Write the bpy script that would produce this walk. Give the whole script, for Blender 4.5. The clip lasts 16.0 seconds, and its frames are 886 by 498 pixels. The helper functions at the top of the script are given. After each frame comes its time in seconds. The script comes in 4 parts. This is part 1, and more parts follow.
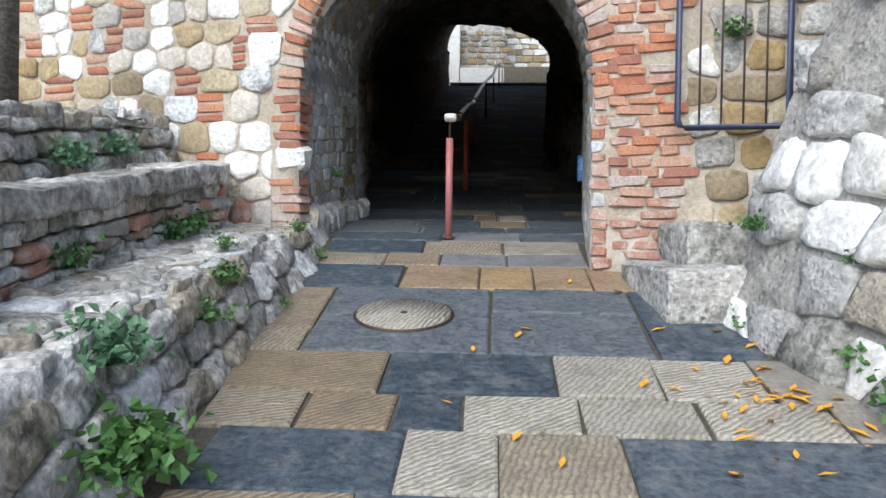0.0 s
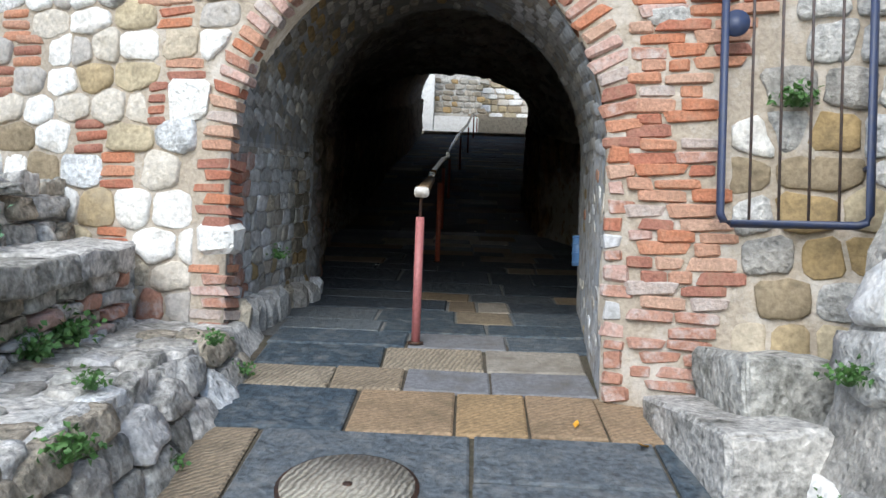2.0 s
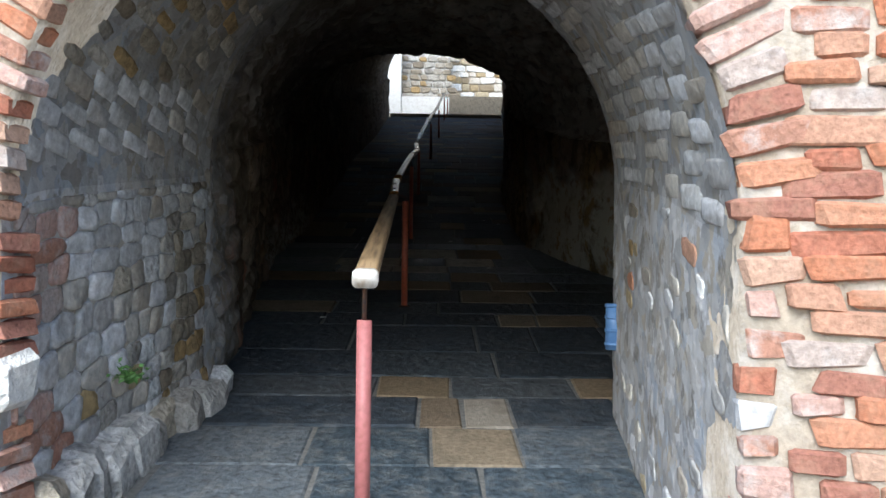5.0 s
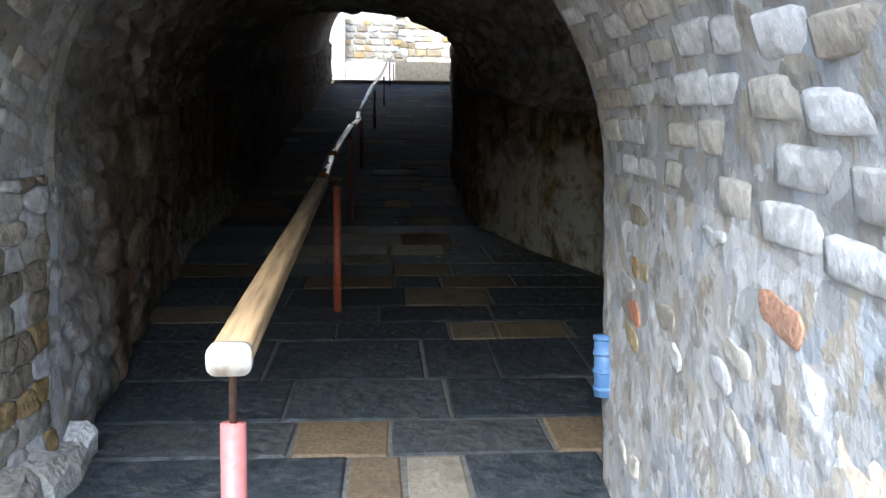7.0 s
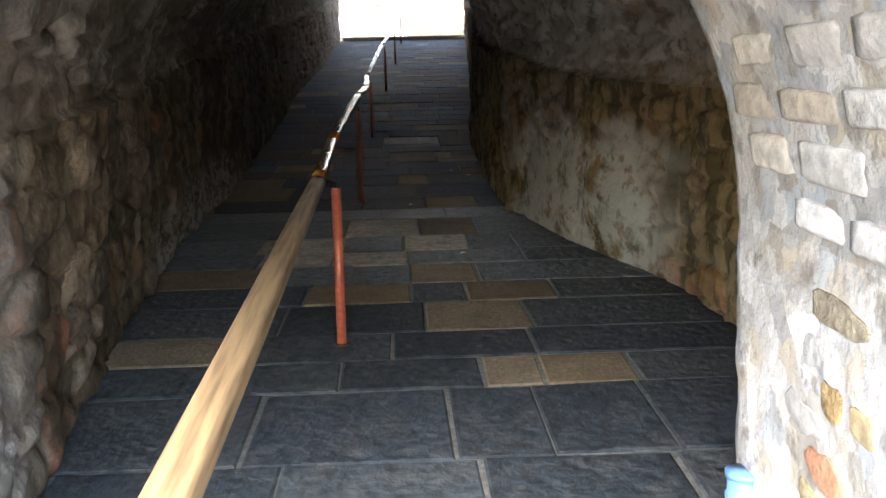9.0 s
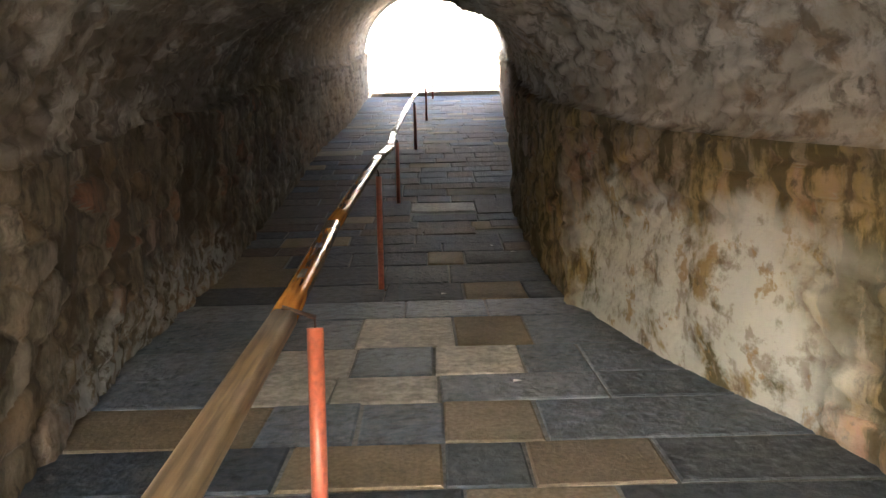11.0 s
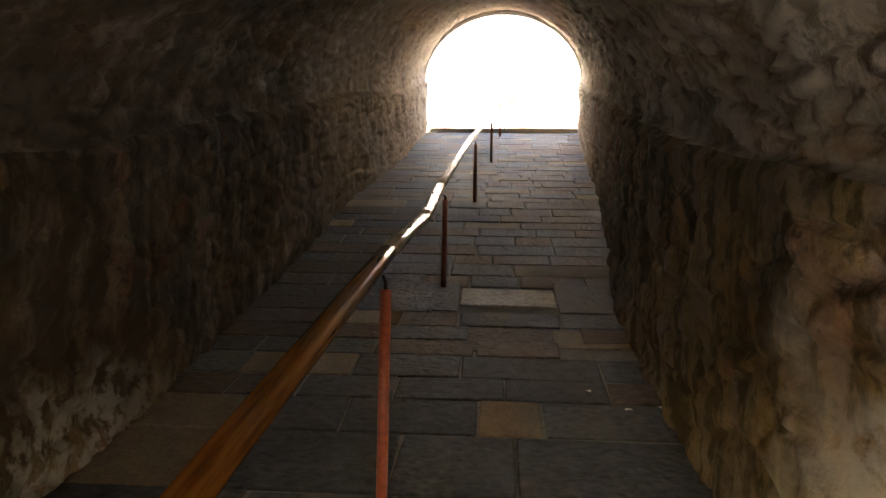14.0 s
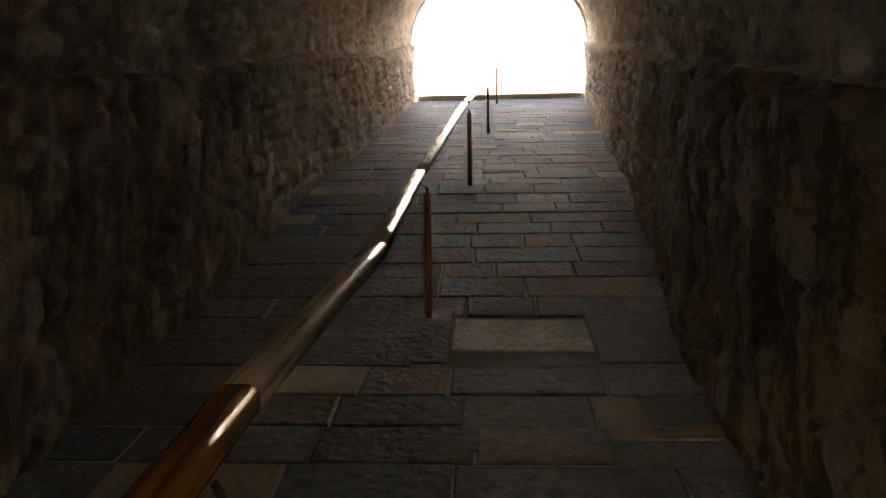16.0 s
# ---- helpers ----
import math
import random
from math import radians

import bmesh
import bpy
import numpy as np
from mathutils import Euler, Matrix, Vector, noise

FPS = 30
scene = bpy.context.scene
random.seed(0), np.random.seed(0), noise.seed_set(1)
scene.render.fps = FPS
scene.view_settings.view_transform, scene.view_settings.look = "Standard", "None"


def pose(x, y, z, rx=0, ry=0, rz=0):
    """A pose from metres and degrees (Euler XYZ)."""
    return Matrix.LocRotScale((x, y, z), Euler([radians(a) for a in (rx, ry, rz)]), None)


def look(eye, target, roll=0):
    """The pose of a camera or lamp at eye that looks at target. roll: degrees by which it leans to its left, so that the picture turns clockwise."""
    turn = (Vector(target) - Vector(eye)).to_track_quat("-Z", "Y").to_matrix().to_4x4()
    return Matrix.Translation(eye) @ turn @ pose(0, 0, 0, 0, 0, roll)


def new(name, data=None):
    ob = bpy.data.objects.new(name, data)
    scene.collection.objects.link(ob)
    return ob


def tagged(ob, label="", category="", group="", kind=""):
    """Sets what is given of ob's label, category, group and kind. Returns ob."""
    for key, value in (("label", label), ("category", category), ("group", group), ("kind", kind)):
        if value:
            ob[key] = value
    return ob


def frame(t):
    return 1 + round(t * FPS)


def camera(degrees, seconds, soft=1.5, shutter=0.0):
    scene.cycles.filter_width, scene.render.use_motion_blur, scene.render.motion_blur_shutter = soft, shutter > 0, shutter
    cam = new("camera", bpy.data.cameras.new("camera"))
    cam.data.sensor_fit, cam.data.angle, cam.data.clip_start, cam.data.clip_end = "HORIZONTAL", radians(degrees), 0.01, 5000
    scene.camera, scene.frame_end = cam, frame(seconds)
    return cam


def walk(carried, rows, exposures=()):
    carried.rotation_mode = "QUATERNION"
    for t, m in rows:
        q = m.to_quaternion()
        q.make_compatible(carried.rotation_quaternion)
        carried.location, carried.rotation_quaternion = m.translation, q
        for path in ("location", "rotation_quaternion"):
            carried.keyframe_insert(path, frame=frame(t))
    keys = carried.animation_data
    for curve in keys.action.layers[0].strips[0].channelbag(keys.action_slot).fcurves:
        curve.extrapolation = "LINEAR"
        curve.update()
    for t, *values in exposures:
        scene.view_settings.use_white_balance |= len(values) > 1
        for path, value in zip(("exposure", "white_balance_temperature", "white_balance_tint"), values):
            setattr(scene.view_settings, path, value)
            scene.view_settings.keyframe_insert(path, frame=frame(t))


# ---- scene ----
cam = camera(57.8, 16.0)
METRES, EYE, TILT, LEAN, TURN = 14.5, 1.5, 0.0, 0.0, 3.6
ROWS = [
    (0.0, 0.0, 0.0, 0.0, 0.02, -1.81, -0.71),
    (0.5, -0.0028, 0.0233, 0.0045, -1.83, 1.86, -0.51),
    (1.0, -0.0052, 0.044, 0.0164, -0.32, 0.21, -0.13),
    (1.5, -0.001, 0.0679, 0.0187, -1.28, 2.27, -0.98),
    (2.0, 0.0007, 0.091, 0.0249, -2.13, 1.38, -2.13),
    (2.5, -0.0037, 0.1187, 0.0335, -1.36, -1.27, 1.59),
    (3.0, -0.0023, 0.146, 0.0371, -2.17, 0.77, 0.83),
    (3.5, 0.0007, 0.1705, 0.0456, -1.01, 0.77, -0.7),
    (4.0, 0.002, 0.197, 0.0525, -3.06, 1.01, -1.2),
    (6.5, 0.0174, 0.3011, 0.0771, -5.09, -2.48, -0.31),
    (7.0, 0.0182, 0.32, 0.0781, -7.66, -2.48, -0.01),
    (7.5, 0.0193, 0.3368, 0.0854, -9.53, -4.22, -0.16),
    (8.0, 0.0273, 0.3544, 0.0885, -6.65, -4.78, 0.12),
    (8.5, 0.0274, 0.3764, 0.0907, -4.23, -2.65, 1.15),
    (9.0, 0.025, 0.4011, 0.0982, -6.56, -5.71, 1.46),
    (9.5, 0.0281, 0.4308, 0.1007, -6.22, -3.59, 1.6),
    (12.0, 0.0401, 0.6243, 0.1292, -2.82, -1.45, 0.29),
    (12.5, 0.0455, 0.6712, 0.1371, -2.73, -1.01, -0.74),
    (13.0, 0.044, 0.7137, 0.1441, -2.1, 0.44, 0.16),
    (13.5, 0.0487, 0.756, 0.1498, -1.81, 1.84, -0.65),
    (14.0, 0.0526, 0.8002, 0.1572, 0.05, 0.77, -1.1),
    (14.5, 0.0532, 0.8458, 0.1631, -2.35, -1.94, -0.03),
    (15.0, 0.0582, 0.889, 0.1674, -1.33, -1.87, 0.74),
    (15.5, 0.0587, 0.9324, 0.1737, -0.51, -1.97, 0.01),
    (16.0, 0.0601, 0.9728, 0.1816, -0.09, -1.32, 0.55),
]

# exposure of the picture: it opens up in the dark
EXPOSURES = [(0.0, 0.64, 6150, 6), (3.0, 0.66, 6100, 5), (4.0, 0.78, 6100, 5), (6.5, 1.9, 5900, 6), (7.0, 2.1, 5900, 6), (8.0, 2.5, 6050, 7), (8.5, 3.1, 6200, 8), (9.0, 3.95, 6450, 9), (9.5, 4.85, 6700, 10), (12.0, 5.55, 7700, 14), (12.6, 5.15, 8100, 15), (14.0, 5.3, 9300, 18), (16.0, 5.2, 9000, 16)]
walk(cam, [(t, pose(0, 0, EYE, TILT, LEAN, TURN) @ pose(METRES * x, METRES * y, METRES * z, 90 + pitch, roll, yaw)) for t, x, y, z, yaw, pitch, roll in ROWS], EXPOSURES)

# ---- light ----
world = bpy.data.worlds.new("sky")
world.use_nodes = True
scene.world = world
wn = world.node_tree
sky = wn.nodes.new("ShaderNodeTexSky")
sky.sky_type, sky.sun_disc = "NISHITA", False
sky.sun_elevation, sky.sun_rotation = radians(39), radians(197)
sky.air_density, sky.dust_density = 1.0, 1.5
wn.links.new(sky.outputs[0], wn.nodes["Background"].inputs[0])
wn.nodes["Background"].inputs[1].default_value = 0.15
sun = new("sun", bpy.data.lights.new("sun", "SUN"))
sun.data.energy, sun.data.angle, sun.data.color = 1.7, radians(40), (1.0, 0.97, 0.93)
sun.matrix_basis = look((-3.0, -10.0, 8.5), (0, 0, 0))

# ---- materials ----
RNG = random.Random(7)


def material(name, palette, rough=0.85, fine=45.0, coarse=4.0, bump=0.5, depth=0.012, dirt=(0.05, 0.045, 0.035), dirty=0.35, vary=0.3,
             pits=0.0, bands=0.0, spec=0.3):
    """A mineral surface: one colour of the palette for each piece, grain and blotches over it, pits and tool marks in its relief."""
    m = bpy.data.materials.new(name)
    m.use_nodes = True
    t = m.node_tree
    b = t.nodes["Principled BSDF"]
    b.inputs["Specular IOR Level"].default_value = spec
    geo = t.nodes.new("ShaderNodeNewGeometry")
    info = t.nodes.new("ShaderNodeObjectInfo")
    ramp = t.nodes.new("ShaderNodeValToRGB")
    ramp.color_ramp.interpolation = "CONSTANT"
    e = ramp.color_ramp.elements
    while len(e) < len(palette):
        e.new(0.5)
    for i, c in enumerate(palette):
        e[i].position = i / len(palette)
        e[i].color = (*c, 1)
    while len(e) > max(1, len(palette)):
        e.remove(e[-1])
    both = t.nodes.new("ShaderNodeMath")
    both.operation = "ADD"
    t.links.new(info.outputs["Random"], both.inputs[0])
    t.links.new(geo.outputs["Random Per Island"], both.inputs[1])
    part = t.nodes.new("ShaderNodeMath")
    part.operation = "FRACT"
    t.links.new(both.outputs[0], part.inputs[0])
    t.links.new(part.outputs[0], ramp.inputs[0])

    def noise_node(scale, detail=6.0, roughness=0.6, offset=True):
        n = t.nodes.new("ShaderNodeTexNoise")
        n.inputs["Scale"].default_value, n.inputs["Detail"].default_value, n.inputs["Roughness"].default_value = scale, detail, roughness
        t.links.new(geo.outputs["Position"], n.inputs["Vector"])
        return n

    def rng_map(src, a, b2, c, d):
        n = t.nodes.new("ShaderNodeMapRange")
        n.inputs[1].default_value, n.inputs[2].default_value, n.inputs[3].default_value, n.inputs[4].default_value = a, b2, c, d
        t.links.new(src, n.inputs[0])
        return n.outputs[0]

    def mix(kind, fac, a, b2):
        n = t.nodes.new("ShaderNodeMix")
        n.data_type, n.blend_type = "RGBA", kind
        for sock, v in ((n.inputs[0], fac), (n.inputs[6], a), (n.inputs[7], b2)):
            if isinstance(v, bpy.types.NodeSocket):
                t.links.new(v, sock)
            else:
                sock.default_value = v if sock == n.inputs[0] else (*v, 1)
        return n.outputs[2]

    n1, n2 = noise_node(fine), noise_node(coarse, 8.0, 0.7)
    grain = rng_map(n1.outputs[0], 0.3, 0.7, 1 - vary, 1 + vary)
    blotch = rng_map(n2.outputs[0], 0.48, 0.7, 0.0, dirty)
    col = mix("MULTIPLY", 1.0, ramp.outputs[0], grain)
    col = mix("MIX", blotch, col, dirt)
    height = n1.outputs[0]
    if pits:
        v = t.nodes.new("ShaderNodeTexVoronoi")
        v.inputs["Scale"].default_value = fine * 0.6
        t.links.new(geo.outputs["Position"], v.inputs["Vector"])
        pit = rng_map(v.outputs["Distance"], 0.0, 0.35, 0.0, 1.0)
        add = t.nodes.new("ShaderNodeMath")
        add.operation = "MULTIPLY_ADD"
        add.inputs[1].default_value = pits
        t.links.new(pit, add.inputs[0])
        t.links.new(height, add.inputs[2])
        height = add.outputs[0]
    if bands:
        turn = t.nodes.new("ShaderNodeVectorRotate")
        turn.rotation_type = "Z_AXIS"
        t.links.new(geo.outputs["Position"], turn.inputs["Vector"])
        t.links.new(rng_map(info.outputs["Random"], 0, 1, 0.2, 1.25), turn.inputs["Angle"])
        w = t.nodes.new("ShaderNodeTexWave")
        w.inputs["Scale"].default_value, w.inputs["Distortion"].default_value, w.inputs["Detail"].default_value = 11.0, 5.0, 3.0
        w.inputs["Detail Scale"].default_value = 1.6
        t.links.new(turn.outputs[0], w.inputs["Vector"])
        col = mix("MIX", rng_map(w.outputs[1], 0.0, 0.5, 0.55 * bands, 0.0), col, dirt)
        add = t.nodes.new("ShaderNodeMath")
        add.operation = "MULTIPLY_ADD"
        add.inputs[1].default_value = bands
        t.links.new(w.outputs[1], add.inputs[0])
        t.links.new(height, add.inputs[2])
        height = add.outputs[0]
    t.links.new(col, b.inputs["Base Color"])
    t.links.new(rng_map(n2.outputs[0], 0.3, 0.7, rough - 0.12, min(1.0, rough + 0.1)), b.inputs["Roughness"])
    bp = t.nodes.new("ShaderNodeBump")
    bp.inputs["Strength"].default_value, bp.inputs["Distance"].default_value = bump, depth
    t.links.new(height, bp.inputs["Height"])
    t.links.new(bp.outputs[0], b.inputs["Normal"])
    return m


LIME = material("pale_limestone", [(0.76, 0.74, 0.7), (0.84, 0.83, 0.81), (0.6, 0.55, 0.48), (0.8, 0.78, 0.75), (0.42, 0.33, 0.2), (0.86, 0.85, 0.83), (0.5, 0.43, 0.33), (0.78, 0.76, 0.73), (0.46, 0.43, 0.4)],
                0.9, 30, 6, 1.0, 0.012, (0.36, 0.31, 0.24), 0.6, 0.25, 0.35)
TAN = material("tan_sandstone", [(0.36, 0.26, 0.13), (0.42, 0.33, 0.2), (0.3, 0.24, 0.16), (0.45, 0.38, 0.26)], 0.9, 30, 5, 0.6, 0.012, (0.12, 0.1, 0.07), 0.5, 0.3, 0.3)
RUBBLE = material("grey_rubble", [(0.48, 0.47, 0.45), (0.58, 0.57, 0.55), (0.4, 0.38, 0.35), (0.62, 0.61, 0.6), (0.46, 0.41, 0.33), (0.68, 0.69, 0.7)], 0.92, 32, 6, 1.0, 0.022, (0.1, 0.1, 0.09), 0.7, 0.35, 0.5)
LEDGE = material("weathered_ledge", [(0.44, 0.43, 0.4), (0.52, 0.5, 0.47), (0.36, 0.35, 0.32), (0.58, 0.56, 0.53), (0.4, 0.35, 0.28)], 0.92, 26, 5, 1.0, 0.024, (0.06, 0.062, 0.048), 0.95, 0.5, 0.5)
BRICK = material("orange_brick", [(0.45, 0.185, 0.105), (0.49, 0.235, 0.145), (0.39, 0.155, 0.1), (0.46, 0.26, 0.18), (0.33, 0.15, 0.11), (0.48, 0.31, 0.23)], 0.9, 60, 9, 0.7, 0.01, (0.42, 0.27, 0.19), 0.6, 0.3, 0.4)
PALEBRICK = material("limewashed_brick", [(0.44, 0.25, 0.19), (0.5, 0.33, 0.28), (0.45, 0.37, 0.33), (0.4, 0.21, 0.15)], 0.92, 50, 10, 0.8, 0.012, (0.58, 0.55, 0.53), 0.8, 0.25, 0.3)
BLOCKWHITE = material("white_limestone_block", [(0.82, 0.81, 0.78)], 0.9, 38, 6, 1.0, 0.02, (0.5, 0.46, 0.4), 0.5, 0.18, 0.5)
DAMP = material("damp_tunnel_stone", [(0.3, 0.26, 0.2), (0.38, 0.34, 0.28), (0.24, 0.2, 0.15), (0.42, 0.39, 0.34), (0.36, 0.25, 0.12), (0.28, 0.26, 0.23), (0.46, 0.44, 0.4)], 0.9, 22, 6, 1.0, 0.025, (0.12, 0.1, 0.07), 0.8, 0.35, 0.4)
WASHED = material("limewashed_stone", [(0.5, 0.5, 0.5), (0.6, 0.6, 0.6), (0.42, 0.41, 0.4), (0.5, 0.47, 0.42), (0.55, 0.55, 0.56), (0.38, 0.34, 0.29), (0.64, 0.64, 0.65)], 0.9, 26, 9, 1.0, 0.009, (0.3, 0.285, 0.26), 0.8, 0.3, 0.3)
MORTAR = material("sandy_mortar", [(0.42, 0.36, 0.29)], 0.95, 40, 4.5, 0.8, 0.01, (0.66, 0.63, 0.59), 0.8, 0.2, 0.4)
EARTH = material("dark_joint_earth", [(0.1, 0.085, 0.065)], 0.95, 40, 3, 0.8, 0.012, (0.05, 0.06, 0.03), 0.6, 0.4)
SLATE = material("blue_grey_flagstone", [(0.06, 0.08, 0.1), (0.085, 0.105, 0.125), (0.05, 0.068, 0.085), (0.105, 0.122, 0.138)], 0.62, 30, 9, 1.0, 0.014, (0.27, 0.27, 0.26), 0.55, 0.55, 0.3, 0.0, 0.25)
# the same slate at 0.7, the tunnel's shade put into its colour
SLATEDIM = material("shade_dimmed_blue_grey_flagstone", [(0.042, 0.053, 0.067), (0.058, 0.07, 0.082), (0.033, 0.042, 0.053), (0.072, 0.082, 0.092)], 0.72, 16, 7, 1.0, 0.02, (0.15, 0.15, 0.15), 0.5, 0.5, 0.4, 0.0, 0.2)
BROWN = material("brown_tooled_flagstone", [(0.31, 0.245, 0.17), (0.27, 0.205, 0.135), (0.34, 0.285, 0.21), (0.25, 0.195, 0.14)], 0.75, 40, 4, 0.7, 0.01, (0.1, 0.085, 0.065), 0.6, 0.3, 0.0, 0.9, 0.4)
ORANGE = material("ochre_flagstone", [(0.36, 0.245, 0.13), (0.32, 0.225, 0.14), (0.43, 0.25, 0.09)], 0.75, 40, 4, 0.6, 0.008, (0.13, 0.1, 0.06), 0.75, 0.35, 0.0, 0.6, 0.4)
# the brown slabs without tool marks, a third darker for the tunnel's shade
BROWNIN = material("shade_dimmed_worn_brown_flagstone", [(0.21, 0.16, 0.105), (0.18, 0.14, 0.1), (0.24, 0.195, 0.14)], 0.78, 40, 4, 0.7, 0.01, (0.1, 0.085, 0.065), 0.6, 0.3, 0.2, 0.0, 0.22)
SLATESCALE = material("scaly_blue_grey_flagstone", [(0.062, 0.082, 0.108), (0.085, 0.105, 0.13), (0.05, 0.067, 0.088), (0.11, 0.128, 0.15)], 0.55, 14, 6, 1.0, 0.035, (0.3, 0.31, 0.33), 0.5, 0.5, 0.5, 0.0, 0.3)
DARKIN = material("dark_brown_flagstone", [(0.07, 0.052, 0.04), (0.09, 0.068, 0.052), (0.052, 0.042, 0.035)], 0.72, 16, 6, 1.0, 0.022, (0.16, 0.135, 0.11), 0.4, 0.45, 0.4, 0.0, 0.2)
JOINT = material("pale_joint_mortar", [(0.17, 0.17, 0.165)], 0.9, 40, 3, 0.8, 0.01, (0.12, 0.12, 0.11), 0.6, 0.4)
PALESLAB = material("pale_tooled_flagstone", [(0.46, 0.42, 0.35), (0.4, 0.37, 0.31)], 0.75, 40, 4, 0.7, 0.01, (0.14, 0.12, 0.09), 0.5, 0.3, 0.0, 0.9, 0.4)
GREYSLAB = material("worn_grey_flagstone", [(0.24, 0.23, 0.22), (0.3, 0.27, 0.23), (0.2, 0.2, 0.21)], 0.74, 40, 5, 0.7, 0.01, (0.12, 0.1, 0.08), 0.7, 0.3, 0.2, 0.0, 0.25)

GREYPALE = material("pale_scaled_flagstone", [(0.46, 0.42, 0.37), (0.38, 0.35, 0.31)], 0.7, 18, 5, 1.0, 0.022, (0.16, 0.15, 0.14), 0.6, 0.4, 0.4, 0.0, 0.3)


def plain(name, colour, rough=0.5, metal=0.0, second=None, scale=20.0, bump=0.15):
    m = bpy.data.materials.new(name)
    m.use_nodes = True
    t = m.node_tree
    b = t.nodes["Principled BSDF"]
    b.inputs["Metallic"].default_value = metal
    b.inputs["Roughness"].default_value = rough
    tc = t.nodes.new("ShaderNodeTexCoord")
    n = t.nodes.new("ShaderNodeTexNoise")
    n.inputs["Scale"].default_value, n.inputs["Detail"].default_value = scale, 8
    t.links.new(tc.outputs["Object"], n.inputs["Vector"])
    r = t.nodes.new("ShaderNodeValToRGB")
    r.color_ramp.elements[0].position, r.color_ramp.elements[1].position = 0.42, 0.68
    r.color_ramp.elements[0].color = (*colour, 1)
    r.color_ramp.elements[1].color = (*(second or [c * 0.7 for c in colour]), 1)
    t.links.new(n.outputs[0], r.inputs[0])
    t.links.new(r.outputs[0], b.inputs["Base Color"])
    bp = t.nodes.new("ShaderNodeBump")
    bp.inputs["Strength"].default_value, bp.inputs["Distance"].default_value = bump, 0.004
    t.links.new(n.outputs[0], bp.inputs["Height"])
    t.links.new(bp.outputs[0], b.inputs["Normal"])
    return m


def wood_material(name, a, b2, rough):
    m = plain(name, a, rough, 0.0, b2, 6.0, 0.3)
    t = m.node_tree
    n = next(x for x in t.nodes if x.bl_idname == "ShaderNodeTexNoise")
    mp = t.nodes.new("ShaderNodeMapping")
    mp.inputs["Scale"].default_value = (9.0, 0.5, 9.0)
    tc = next(x for x in t.nodes if x.bl_idname == "ShaderNodeTexCoord")
    t.links.new(tc.outputs["Object"], mp.inputs[0])
    t.links.new(mp.outputs[0], n.inputs["Vector"])
    return m


POSTRED = plain("faded_red_paint", (0.42, 0.15, 0.15), 0.5, 0.0, (0.33, 0.12, 0.11), 40)
POSTDEEP = plain("red_lead_paint", (0.46, 0.11, 0.06), 0.42, 0.0, (0.3, 0.08, 0.05), 40)
IRON = plain("rusty_iron", (0.07, 0.05, 0.045), 0.6, 0.6, (0.14, 0.07, 0.04), 60)
CAGEBLUE = plain("dark_blue_paint", (0.035, 0.05, 0.11), 0.45, 0.0, (0.05, 0.06, 0.1), 30)
BARS = plain("brown_bar_paint", (0.09, 0.075, 0.075), 0.6, 0.2, (0.14, 0.09, 0.07), 60)
WOOD = wood_material("worn_rail_wood", (0.32, 0.22, 0.12), (0.13, 0.085, 0.05), 0.55)
WOODDARK = wood_material("varnished_rail_wood", (0.42, 0.17, 0.035), (0.2, 0.07, 0.02), 0.24)
# paler wood: light reflected from the upper mouth is put into its colour
WOODSHEEN = wood_material("sheen_pale_rail_wood", (0.46, 0.38, 0.3), (0.2, 0.14, 0.1), 0.2)
WHITE = plain("white_end_paint", (0.62, 0.6, 0.57), 0.6, 0.0, (0.3, 0.25, 0.2), 18)
OLDWOOD = wood_material("old_dark_wood", (0.07, 0.055, 0.045), (0.16, 0.14, 0.12), 0.9)
BLUEPIPE = plain("pale_blue_plastic", (0.12, 0.25, 0.5), 0.4, 0.0, (0.16, 0.3, 0.55), 12)
LEAF = plain("green_weed_leaf", (0.09, 0.2, 0.05), 0.6, 0.0, (0.05, 0.12, 0.03), 9)
LEAFBLUE = plain("blue_green_leaf", (0.13, 0.24, 0.13), 0.6, 0.0, (0.07, 0.16, 0.08), 9)
AUTUMN = plain("yellow_fallen_leaf", (0.8, 0.42, 0.04), 0.6, 0.0, (0.7, 0.3, 0.03), 25)
LITTER = plain("white_paper_scrap", (0.75, 0.75, 0.72), 0.8)


